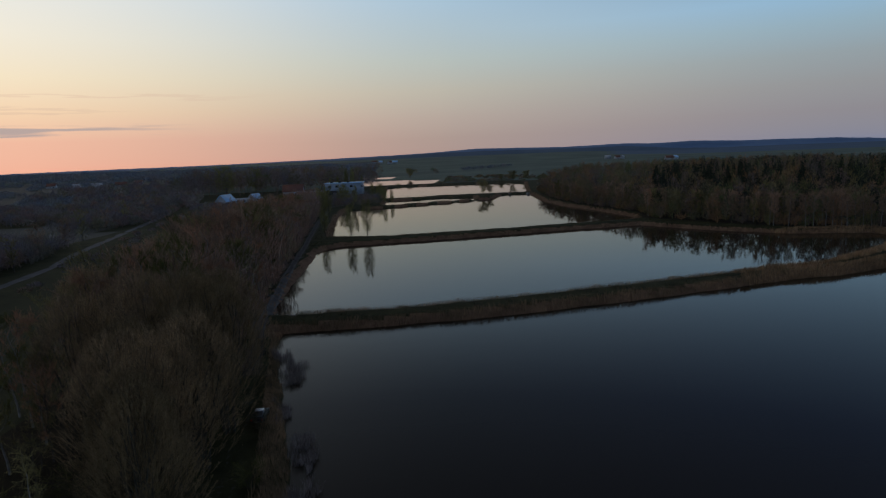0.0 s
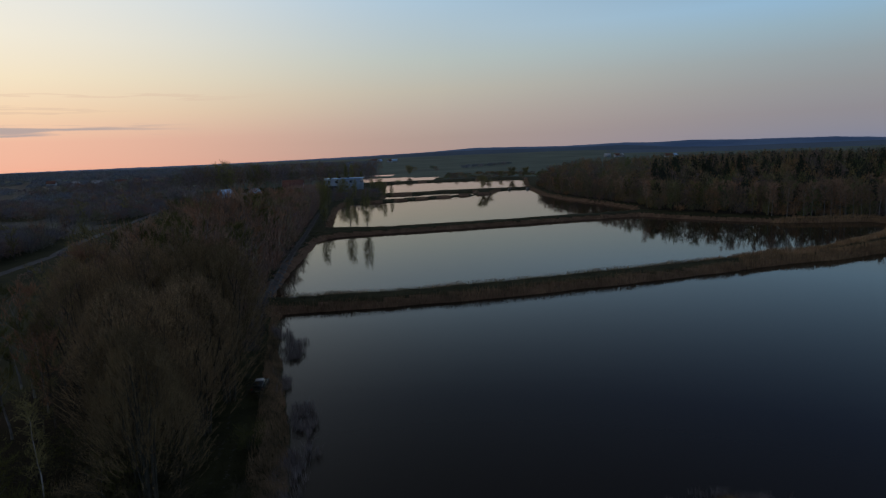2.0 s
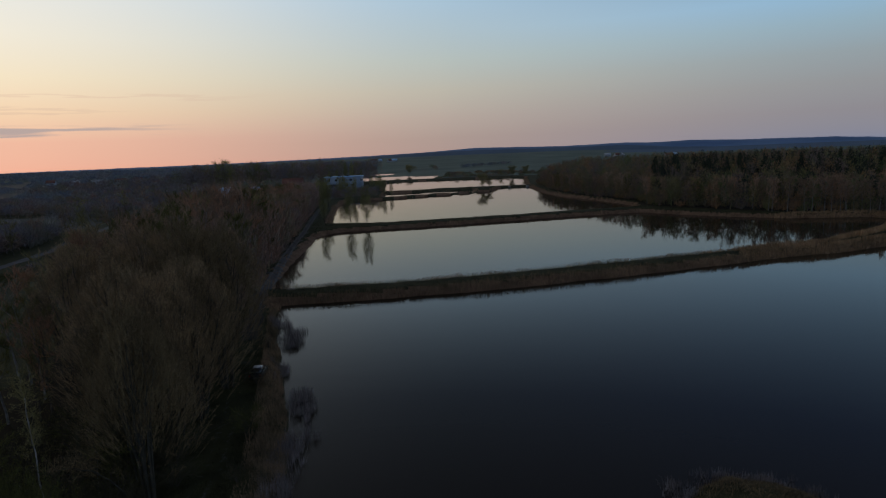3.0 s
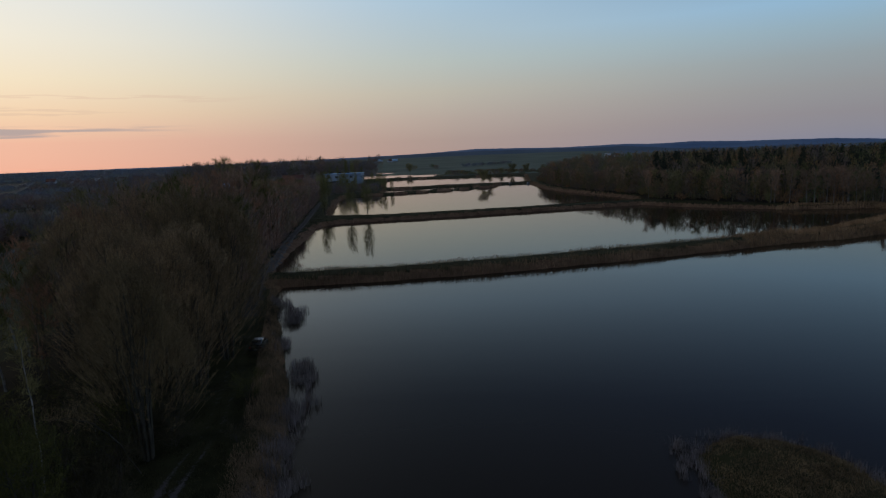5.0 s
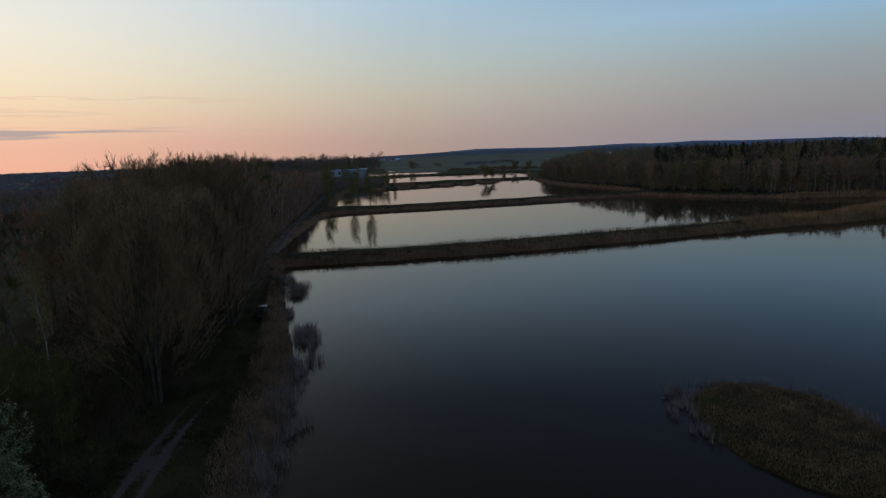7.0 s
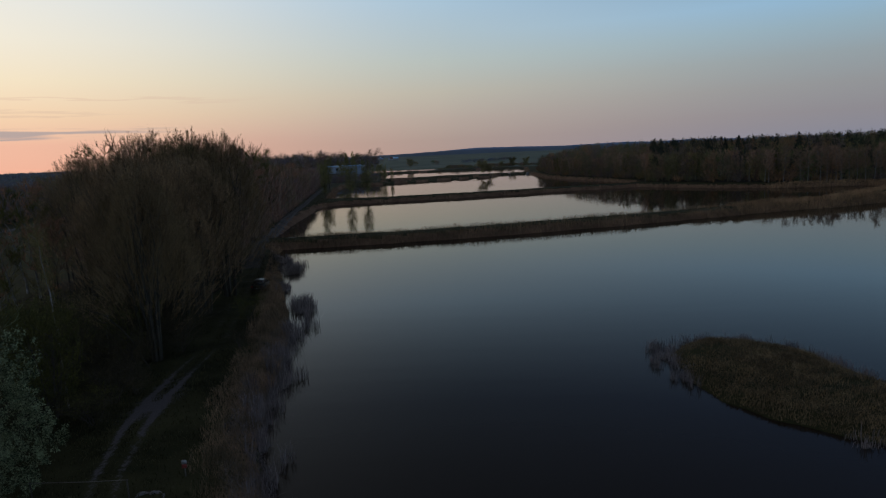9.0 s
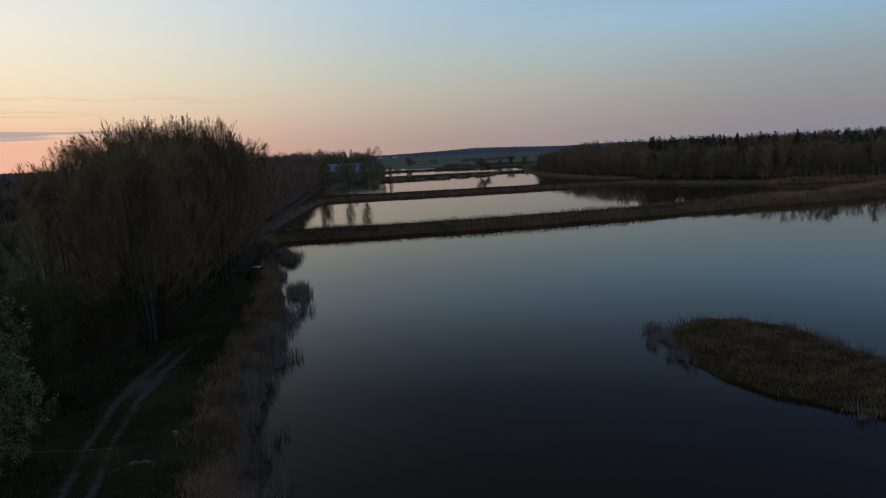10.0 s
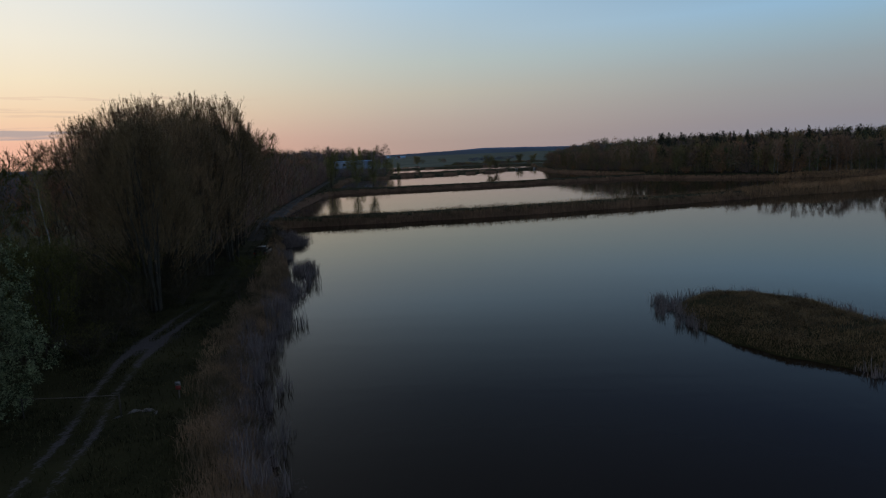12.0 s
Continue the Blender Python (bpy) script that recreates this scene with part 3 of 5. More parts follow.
# ---- trees ----
def bare_tree(seed, height, radius, stems=1, limbs=16, sub=5, twigs=10, twig=1.1, width=0.1, leafy=0, leaf=0.12, trunk_r=0.011, low=0.22, lean=0.05, upright=0.0, crook=0.012, fan=0.0):
    """Trunk and crown meshes of a leafless or budding broadleaf tree: ascending limbs, side branches and fine twigs."""
    rng = np.random.default_rng(seed)
    wood, crown = Shape(), Shape()
    for st in range(stems):
        a = rng.uniform(0, 2 * np.pi)
        off = np.array([np.cos(a), np.sin(a), 0]) * (0.0 if stems == 1 else rng.uniform(0.2, 0.6) * radius * 0.35)
        h = height * (1 if st == 0 else rng.uniform(0.78, 0.98))
        reach = fan * math.sqrt((st + 0.3) / stems)
        if fan:
            a = st * 2.4 + rng.uniform(-0.3, 0.3)
            off = np.array([math.cos(a), math.sin(a), 0]) * reach * 0.22
            h = height * (1 - 0.24 * (reach / fan) ** 2) * rng.uniform(0.94, 1.0)
        k = 8
        f = np.linspace(0, 1, k)
        tilt = rng.normal(size=2) * lean * h
        if fan:
            tilt = np.array([math.cos(a), math.sin(a)]) * reach * 0.62
        stem = np.column_stack([off[0] + (tilt[0] + off[0] * 1.2) * f ** 1.5 + rng.normal(size=k) * crook * h * f, off[1] + (tilt[1] + off[1] * 1.2) * f ** 1.5 + rng.normal(size=k) * crook * h * f, f * h * 0.93])
        r0 = height * trunk_r * (1 if stems == 1 else 0.75)
        tube(wood, stem, r0 * (1.0 - 0.92 * f) + 0.008, 6)
        for i in range(limbs):
            t = low + (0.98 - low) * (i + rng.uniform(0, 1)) / limbs
            start = np.array([np.interp(t, f, stem[:, j]) for j in range(3)])
            a = rng.uniform(0, 2 * np.pi)
            out = np.array([np.cos(a), np.sin(a), 0])
            prof = math.sin(math.pi * min(1, 0.25 + 0.75 * (1 - t) / (1 - low))) ** 0.6 if t > low else 1
            length = radius * (0.35 + 0.75 * prof) * rng.uniform(0.7, 1.15)
            rise = rng.uniform(0.5, 1.1) + 0.7 * t + upright * (0.3 + 0.6 * t)
            g = np.linspace(0, 1, 4)[:, None]
            limb = start + length * (out * (g - 0.22 * g ** 2) + np.array([0, 0, 1]) * (rise * 0.55 * g + 0.35 * g ** 2) + rng.normal(size=(4, 3)) * 0.05 * g)
            limb[:, 2] = np.minimum(limb[:, 2], h * (0.95 + 0.05 * rng.uniform()))
            tube(wood, limb, (r0 * 0.36 * (1 - t * 0.6)) * (1 - 0.85 * g[:, 0]) + 0.006, 3)
            u = rng.uniform(0.25, 1.0, sub)
            b0 = np.column_stack([np.interp(u, g[:, 0], limb[:, j]) for j in range(3)])
            bw = unit(out * 0.7 + rng.normal(size=(sub, 3)) * 0.65 + (0, 0, 0.75 + upright))
            bl = length * rng.uniform(0.25, 0.5, sub) + 0.3
            spikes(crown, b0, bw, bl, width * 1.1, rng)
            w = rng.uniform(0.1, 1.0, (sub, twigs))
            t0 = (b0[:, None] + bw[:, None] * (bl[:, None] * w)[..., None]).reshape(-1, 3)
            tw = (bw[:, None] * 0.6 + rng.normal(size=(sub, twigs, 3)) * 0.55 + (0, 0, 0.65 + 0.6 * upright)).reshape(-1, 3)
            tl = rng.uniform(0.5, 1.15, len(t0)) * twig
            spikes(crown, t0, tw, tl, width, rng)
            if leafy:
                n = int(len(t0) * leafy)
                pick = rng.integers(0, len(t0), n)
                at = t0[pick] + unit(tw[pick]) * (tl[pick] * rng.uniform(0.2, 1.0, n))[:, None]
                leaves(crown, at, leaf * rng.uniform(0.6, 1.3, n), rng)
    return wood, crown


def pine_shape(seed, height, radius, whorls=12, arms=9, spread_low=0.35):
    rng = np.random.default_rng(seed)
    wood, crown = Shape(), Shape()
    f = np.linspace(0, 1, 6)
    tube(wood, np.column_stack([rng.normal(size=6) * 0.06 * f, rng.normal(size=6) * 0.06 * f, f * height * 0.97]), height * 0.010 * (1 - 0.9 * f) + 0.01, 6)
    for i in range(whorls):
        t = spread_low + (1 - spread_low) * (i + 0.4) / whorls
        for a in rng.uniform(0, 2 * np.pi, arms):
            out = np.array([math.cos(a), math.sin(a), 0])
            length = radius * (1.08 - t) / (1.08 - spread_low) * rng.uniform(0.7, 1.15)
            base = np.array([0, 0, t * height + rng.normal() * 0.2])
            n = 6
            g = rng.uniform(0.15, 1, n)[:, None]
            at = base + out * length * g + (0, 0, 1) * (0.22 * length * g - 0.16 * length * g ** 2)
            spikes(crown, at, out + rng.normal(size=(n, 3)) * 0.6 + (0, 0, 0.25), length * 0.42 + 0.3, 0.30 + 0.12 * length, rng)
    spikes(crown, [(0, 0, height * 0.93)] * 5, rng.normal(size=(5, 3)) * 0.25 + (0, 0, 1), 1.0, 0.3, rng)
    return wood, crown


def tree(name, shapes, mats, label, category="tree", group=""):
    """A thing of trunk and crown, kept at the origin as the pattern of its copies."""
    root = tagged(new(name), label, category, group)
    part("trunk", shapes[0].mesh("trunk", mats[0], smooth=True), root)
    part("crown", shapes[1].mesh("crown", mats[1]), root)
    return root


def plant(pattern, x, y, turn=0.0, size=1.0, first=False, sink=0.1, z=None):
    """Stands the pattern itself, or a copy of it, on the ground."""
    z = float(ground_z(np.array([x]), np.array([y]))[0]) - sink if z is None else z - sink
    m = Matrix.Translation((x, y, z)) @ Matrix.Rotation(turn, 4, "Z")
    if first:
        pattern.matrix_basis = m @ Matrix.Scale(size, 4)
        return pattern
    ob = copy_thing(pattern, m)
    ob.scale = (size, size, size)
    return ob


def scatter_line(rng, poly, count, gap, inside=0.0, keep=None):
    """Places inside a region, no two nearer than gap."""
    xs, ys = [p[0] for p in poly], [p[1] for p in poly]
    got, cells = [], {}
    for _ in range(10):
        x, y = rng.uniform(min(xs), max(xs), count * 5), rng.uniform(min(ys), max(ys), count * 5)
        depth = signed(x, y, poly)
        ok = depth > inside
        if keep:
            ok &= keep(x, y, depth)
        for a, b in zip(x[ok].tolist(), y[ok].tolist()):
            i, j = int(a // gap), int(b // gap)
            if any((a - c) ** 2 + (b - d) ** 2 < gap * gap for u in (i - 1, i, i + 1) for v in (j - 1, j, j + 1) for c, d in cells.get((u, v), ())):
                continue
            cells.setdefault((i, j), []).append((a, b))
            got.append((a, b))
            if len(got) == count:
                return got
    return got


rng = np.random.default_rng(11)

# the tall alders beside the track
ALDER_LABEL = "tall bare multi-stemmed alder with brown catkins and fine twigs"
def plumes(shapes, seed, height, radius, count, low=0.30):
    """Clothes a many-stemmed crown in upright budding shoots, each a leader with side twigs and buds, most of them in its skin."""
    r = np.random.default_rng(seed)
    a, q = r.uniform(0, 2 * np.pi, count), np.sqrt(r.uniform(0.02, 1, count))
    skin = r.uniform(size=count) < 0.6
    f = np.where(skin, r.uniform(0.89, 1.0, count), low + (0.92 - low) * r.uniform(0, 1, count) ** 0.62)
    q = np.where(skin, q, 0.45 + 0.55 * q)
    lump = 1 + 0.13 * np.sin(a * 3 + seed) + 0.10 * np.sin(a * 7 + 2 * seed)
    top = height * (0.985 - 0.33 * q ** 2.3 + 0.05 * np.sin(a * 4 + q * 6 + seed) * q)
    wide = radius * lump * q * (0.55 + 0.45 * np.minimum(f / 0.5, 1)) * np.where(f > 0.75, 1 - 0.22 * (f - 0.75) / 0.25, 1)
    reach = np.where(skin, r.uniform(0.7, 1.5, count), r.uniform(1.2, 2.4, count))
    base = np.column_stack([np.cos(a) * wide, np.sin(a) * wide, top * f - reach * 0.85])
    lean = q * (0.5 + 0.9 * (1 - f))
    way = unit(np.column_stack([np.cos(a) * lean, np.sin(a) * lean, np.ones(count)]) + r.normal(size=(count, 3)) * (0.14, 0.14, 0.05))
    spikes(shapes[1], base, way, reach, 0.034, r)
    side, bud = 13, 22
    u = r.uniform(0.05, 0.92, (count, side))
    t0 = (base[:, None] + way[:, None] * (u * reach[:, None])[..., None]).reshape(-1, 3)
    tw = (way[:, None] * 1.0 + r.normal(size=(count, side, 3)) * 0.42 + (0, 0, 0.3)).reshape(-1, 3)
    tl = ((1.2 - u) * reach[:, None] * 0.42).ravel() * r.uniform(0.6, 1.2, count * side)
    spikes(shapes[1], t0, tw, tl, 0.018 * r.uniform(0.6, 1.4, len(t0)), r)
    pick = (np.arange(count)[:, None] * side + r.integers(0, side, (count, bud))).ravel()
    at = t0[pick] + unit(tw[pick]) * (tl[pick] * r.uniform(0.2, 1.1, len(pick)))[:, None] + r.normal(size=(len(pick), 3)) * 0.05
    spikes(shapes[1], at, r.normal(size=at.shape) + (0, 0, 0.3), 0.09 * r.uniform(0.6, 1.6, len(at)), 0.048, r)
    return shapes


alders = [tree("alder_tree", plumes(bare_tree(100 + i, h, 1.5, stems=10, limbs=14, sub=5, twigs=3, twig=0.75, width=0.026, low=0.3, upright=0.5, fan=r, trunk_r=0.0085), 160 + i, h, r * 1.3, 1200), (M_ALDERBARK, m), ALDER_LABEL, group="alders beside the track")
          for i, (h, r, m) in enumerate(((19.2, 3.5, M_ALDER), (18.4, 3.9, M_ALDER_WARM), (16.8, 3.7, M_ALDER)))]
ALDERS = ((-27.5, 52.8, 1, 0.98, 2.0), (-33.6, 69.6, 1, 1.10, 0.4), (-26.0, 56.4, 1, 0.92, 4.1), (-29.1, 69.6, 0, 1.06, 3.3), (-25.4, 61.0, 1, 0.94, 5.9), (-31.8, 62.0, 2, 0.98, 1.1),
          (-26.8, 64.0, 0, 0.90, 5.2), (-25.5, 69.6, 0, 1.03, 1.9), (-31.5, 77.0, 1, 0.98, 2.6), (-29.6, 84.0, 1, 0.95, 0.9),
          (-40.9, 68.6, 1, 0.98, 1.7), (-36.8, 70.5, 1, 0.97, 0.6), (-49.5, 86.0, 1, 1.0, 4.4), (-55.0, 99.0, 2, 0.95, 2.9), (-25.6, 49.2, 0, 0.82, 0.3))
for i, (x, y, k, size, turn) in enumerate(ALDERS):
    plant(alders[k], x, y, turn, size, first=i in (0, 3, 5))

front_alder = tree("alder_tree", plumes(bare_tree(110, 15.5, 1.5, stems=6, limbs=13, sub=5, twigs=3, twig=0.75, width=0.026, low=0.34, upright=0.5, fan=1.7, trunk_r=0.0095), 170, 15.5, 3.6, 950, 0.36), (M_ALDERBARK, M_ALDER), "tall budding alder with a cluster of straight grey stems", group="alders beside the track")
plant(front_alder, -23.2, 45.6, 3.9, 1.0, first=True)

# smaller trees and shrubs at the foot of the belt
young = [tree("young_birch", bare_tree(140 + i, h, r, stems=1, limbs=18, sub=5, twigs=10, twig=0.7, width=0.03, leafy=1.1, leaf=0.06, trunk_r=0.008), ((M_BIRCH, M_BARK)[i], m), lab, group="young trees beside the track")
         for i, (h, r, m, lab) in enumerate(((11.0, 2.0, M_LEAF, "slender young birch with fresh yellow-green leaves"), (9.5, 2.2, M_TWIG_OLIVE, "slender young birch with dark trunk and bare twigs")))]
for i, (x, y, k, size, turn) in enumerate(((-39.5, 50.0, 0, 0.85, 0.3), (-42.2, 62.0, 1, 0.85, 1.0), (-39.5, 57.0, 1, 0.75, 2.0), (-35.5, 46.5, 0, 0.6, 4.0), (-33.0, 47.5, 1, 0.55, 2.7),
                                           (-42.5, 53.0, 0, 0.95, 5.5), (-46.0, 58.0, 1, 0.85, 0.8), (-29.5, 41.0, 0, 0.42, 3.0), (-37.0, 42.0, 1, 0.6, 1.3), (-33.0, 39.0, 0, 0.5, 2.2),
                                           (-28.0, 47.0, 0, 0.38, 0.5), (-43.0, 47.0, 0, 0.9, 1.7), (-47.5, 51.0, 1, 1.0, 2.9), (-26.5, 42.5, 1, 0.34, 1.0))):
    plant(young[k], x, y, turn, size, first=i in (0, 1))


def leaning_tree(name, points, radii, twig_from, twigs, mats, label, seed):
    """A single slanting stem with fine twigs on its upper part."""
    r = np.random.default_rng(seed)
    pts = np.array(points, float)
    f = np.linspace(0, 1, len(pts))
    fine = np.linspace(0, 1, 14)
    stem = np.column_stack([np.interp(fine, f, pts[:, j]) for j in range(3)])
    for _ in range(2):
        stem[1:-1] = (stem[:-2] + 2 * stem[1:-1] + stem[2:]) / 4
    stem[1:-1] += r.normal(size=(12, 3)) * 0.035
    root = tagged(new(name), label, "tree")
    root.matrix_basis = Matrix.Translation(stem[0])
    stem = stem - stem[0]
    bole, crown = Shape(), Shape()
    tube(bole, stem, np.interp(fine, f, radii), 7)
    u = r.uniform(twig_from, 1.0, twigs)
    b0 = np.column_stack([np.interp(u, fine, stem[:, j]) for j in range(3)])
    bw = unit(r.normal(size=(twigs, 3)) * 0.8 + (0, 0, 0.7))
    bl = r.uniform(0.5, 1.7, twigs)
    spikes(crown, b0, bw, bl, 0.03, r)
    v = r.uniform(0.2, 1, (twigs, 9))
    t0 = (b0[:, None] + bw[:, None] * (bl[:, None] * v)[..., None]).reshape(-1, 3)
    tw = np.repeat(bw, 9, 0) + r.normal(size=(len(t0), 3)) * 0.5
    spikes(crown, t0, tw, r.uniform(0.2, 0.6, len(t0)), 0.016, r)
    leaves(crown, t0 + tw * 0.2, 0.045 * r.uniform(0.6, 1.4, len(t0)), r)
    part("trunk", bole.mesh("trunk", mats[0], smooth=True), root)
    part("crown", crown.mesh("crown", mats[1]), root)
    return root


leaning_tree("leaning_birch", [(-25.0, 36.5, 0.8), (-26.0, 38.0, 5.0), (-27.2, 39.6, 7.5), (-28.6, 41.3, 10.0), (-29.6, 42.5, 12.2)], [0.062, 0.052, 0.044, 0.034, 0.014], 0.55, 90,
             (M_BIRCH, M_TWIG_OLIVE), "slender pale birch leaning away from the track", 701)
leaning_tree("bowed_alder", [(-22.9, 43.6, 0.8), (-23.6, 42.5, 3.7), (-24.3, 41.4, 5.6), (-25.1, 40.3, 6.6), (-26.4, 38.9, 7.0)], [0.055, 0.045, 0.04, 0.03, 0.012], 0.6, 60,
             (M_ALDERBARK, M_ALDER), "thin grey alder stem bowed over in an arch", 702)
bright_willow = tree("young_willow", bare_tree(630, 5.6, 2.1, stems=6, limbs=12, sub=6, twigs=8, twig=0.55, width=0.02, leafy=1.6, leaf=0.055, low=0.06, upright=0.3), (M_BARK, M_LEAF), "bushy young willow in fresh yellow-green leaf", group="young willows beside the track")
for i, (x, y, size) in enumerate(((-24.9, 34.8, 1.15), (-27.2, 36.6, 1.0), (-29.4, 38.6, 1.05))):
    plant(bright_willow, x, y, i * 2.2, size, first=i == 0)

# the belt of woodland left of the ponds
belt_mats = [M_TWIG, M_TWIG_RED, M_TWIG, M_TWIG_OLIVE, M_TWIG_RED, M_LEAF]
belt_labels = ["bare grey-brown alder in the woodland belt", "bare russet-twigged birch in the woodland belt", "bare brown oak in the woodland belt",
               "bare olive-brown willow in the woodland belt", "bare russet alder in the woodland belt", "budding yellow-green birch in the woodland belt"]
belt = [tree("belt_tree", bare_tree(200 + i, 15.0, 3.3, limbs=18, sub=6, twigs=13, twig=1.1, width=0.06, leafy=0.25 if i == 5 else 0, leaf=0.14, low=0.25, upright=0.35), (M_BIRCH if i in (1, 5) else M_BARK, belt_mats[i]), belt_labels[i], group="trees of the woodland belt")
        for i in range(6)]
spots = scatter_line(rng, BELT, 240, 3.8, 0.8, keep=lambda x, y, d: (y < 330) & ~((y < 82) & (x > -40)) & ~((x > -42) & (y < 66)) & (y > 42))
for i, (x, y) in enumerate(spots):
    edge = min(1.0, 0.72 + 0.045 * float(signed(np.array([x]), np.array([y]), BELT)[0]))
    plant(belt[i % 6] if i > 5 else belt[i], x, y, rng.uniform(0, 6.28), rng.uniform(0.80, 1.02) * edge * (0.80 if y < 80 else 1.24 if y < 175 else 0.88), first=i < 6)


for i, (x, y, size) in enumerate(((-50.4, 73.0, 0.9), (-47.8, 75.0, 0.86), (-54.0, 76.0, 0.84))):
    plant(belt[(1, 3, 5, 0)[i]], x, y, i * 1.4, size)


def wood(name, label, mat, places, heights, rng, clumps=46, radius=2.6, slim=0.5, low=0.10, rounded=False):
    """Many distant trees joined: each a crown of twig clumps, sheaf-like or rounded, round a stem."""
    s, tones = Shape(), []
    where = np.array(places)
    for (x, y), h, z in zip(places, heights, ground_z(where[:, 0], where[:, 1])):
        r0 = radius * rng.uniform(0.75, 1.25)
        if rounded:
            way = unit(rng.normal(size=(clumps, 3)) + (0, 0, 0.25))
            tall = h * (1 - low) / 2
            q = rng.uniform(0.45, 0.92, clumps)[:, None]
            at = np.array([x, y, z + h * low + tall]) + way * q * (r0, r0, tall)
            lean_out = way + rng.normal(size=(clumps, 3)) * 0.35 + (0, 0, 0.35)
            spikes(s, at, lean_out, rng.uniform(0.25, 0.5, clumps) * r0, slim * rng.uniform(0.6, 1.3, clumps), rng)
        else:
            f = rng.uniform(low, 1.0, clumps)
            prof = np.sqrt(np.clip(1 - ((f - 0.55) / 0.5) ** 2, 0.03, 1)) * r0
            a = rng.uniform(0, 2 * np.pi, clumps)
            r = prof * np.sqrt(rng.uniform(0.02, 1, clumps))
            at = np.column_stack([x + np.cos(a) * r, y + np.sin(a) * r, z + f * (h - 1.2)])
            spikes(s, at, np.column_stack([np.cos(a) * 0.4, np.sin(a) * 0.4, np.full(clumps, 1.0)]) + rng.normal(size=(clumps, 3)) * 0.3, min(1.0, radius / 3.0) * rng.uniform(1.5, 3.2, clumps), slim * rng.uniform(0.6, 1.3, clumps), rng)
        spikes(s, [(x, y, z - 0.2)], [(rng.normal() * 0.03, rng.normal() * 0.03, 1)], h * 0.9, 0.32, rng)
        tones += [rng.uniform()] * (s.n - len(tones))
    me = s.mesh(name, mat)
    me.attributes.new("tone", "FLOAT", "POINT").data.foreach_set("value", tones)
    return tagged(new(name, me), label, "woods", kind="stuff")


more = scatter_line(rng, BELT, 620, 3.0, 0.6, keep=lambda x, y, d: y > 80)
for first, mat, name in ((0, C_BELT, "dense bare brown woodland behind the pond track"), (1, C_BELT, "dense bare russet woodland behind the pond track")):
    stand = more[first::2]
    wood("woodland_belt", name, mat, stand, np.array([rng.uniform(10, 13.5) * (0.8 if p[1] > 190 else 1.17) for p in stand]), rng, 130, 2.6, 0.17, 0.05)

# the wood on the far bank: birches in front, pines behind
edge_mats = [(M_BIRCH, M_TWIG), (M_BARK, M_TWIG_OLIVE), (M_BARK, M_TWIG_RED), (M_BARK, M_LEAF), (M_BARK, M_TWIG)]
edge_labels = ["tall bare birch with a pale trunk at the wood's edge", "tall willow with olive buds at the wood's edge", "russet bare alder at the wood's edge",
               "broadleaf tree in fresh green at the wood's edge", "bare grey-brown oak at the wood's edge"]
edge = [tree("wood_edge_tree", bare_tree(300 + i, 15.5, 2.5, limbs=22, sub=6, twigs=11, twig=1.0, width=0.075, leafy=0.25 if i == 3 else 0, leaf=0.14, low=0.42 if i == 0 else 0.22, trunk_r=0.009 if i == 0 else 0.008, upright=0.25, crook=0.006), edge_mats[i], edge_labels[i], group="trees at the wood's edge") for i in range(5)]
front = scatter_line(rng, RIGHT_WOOD, 185, 2.8, 1.0, keep=lambda x, y, d: (d < 13) & (x < 260) & (y < 470))
for i, (x, y) in enumerate(front):
    k = i if i < 5 else (0, 1, 4, 2, 0, 4, 1, 0, 4, 3, 2, 4)[i % 12]
    plant(edge[k], x, y, rng.uniform(0, 6.28), rng.uniform(0.60, 0.76) * (0.85 if y > 330 else 1.0), first=i < 5)
for i in range(17):
    u = ((i + rng.uniform(0.0, 1.0)) / 17) ** 0.75
    plant(edge[0], 110 + 40 * u + rng.uniform(-0.6, 0.6), float(np.interp(110 + 40 * u, [83, 103, 121, 142, 165], [262, 235.5, 214.5, 208, 190])) - rng.uniform(0.2, 1.6), rng.uniform(0, 6.28), rng.uniform(0.60, 0.78))
pines = [tree("pine_tree", pine_shape(400 + i, 20.5, 2.6, whorls=14), (M_BARK, M_PINE), "dark green pine in the wood across the ponds", group="pines of the wood") for i in range(2)]
ps = scatter_line(rng, RIGHT_WOOD, 110, 5, 24, keep=lambda x, y, d: (y > 310) & (y < 450) & (x < 340) & (x > 0.33 * y))
for i, (x, y) in enumerate(ps):
    plant(pines[i % 2], x, y, rng.uniform(0, 6.28), rng.uniform(0.80, 0.93), first=i < 2)


def wood_height(x, y):
    """Trees stand lower along the water and taller in the depth of the wood."""
    x, y = np.asarray(x, float), np.asarray(y, float)
    inner = np.clip(signed(x, y, RIGHT_WOOD) / 34, 0, 1)
    return 9.4 + 8.1 * np.minimum(inner, np.clip((y - 225 + 0.3 * (x - 100)) / 175, 0, 1))


deep = scatter_line(rng, RIGHT_WOOD, 1400, 3.4, 1.5, keep=lambda x, y, d: (x < 330) & (y < 560))
for first, step, name, mat, wide, thick, least, most in ((0, 2, "deep bare broadleaf wood across the ponds", C_WOOD, 2.8, 0.42, 0.94, 1.16), (1, 4, "russet-brown budding broadleaf wood across the ponds", C_WOOD, 2.8, 0.40, 0.92, 1.12),
                                                          (3, 4, "dark conifers among the wood across the ponds", C_PINE, 2.2, 0.5, 0.98, 1.16)):
    stand = [p for p in deep[first::step] if mat is not C_PINE or p[0] > 0.33 * p[1]]
    tall = wood_height([p[0] for p in stand], [p[1] for p in stand]) * rng.uniform(least, most, len(stand))
    wood("broadleaf_wood", name, mat, stand, tall, rng, 155, wide, thick * 0.95, 0.10, True)

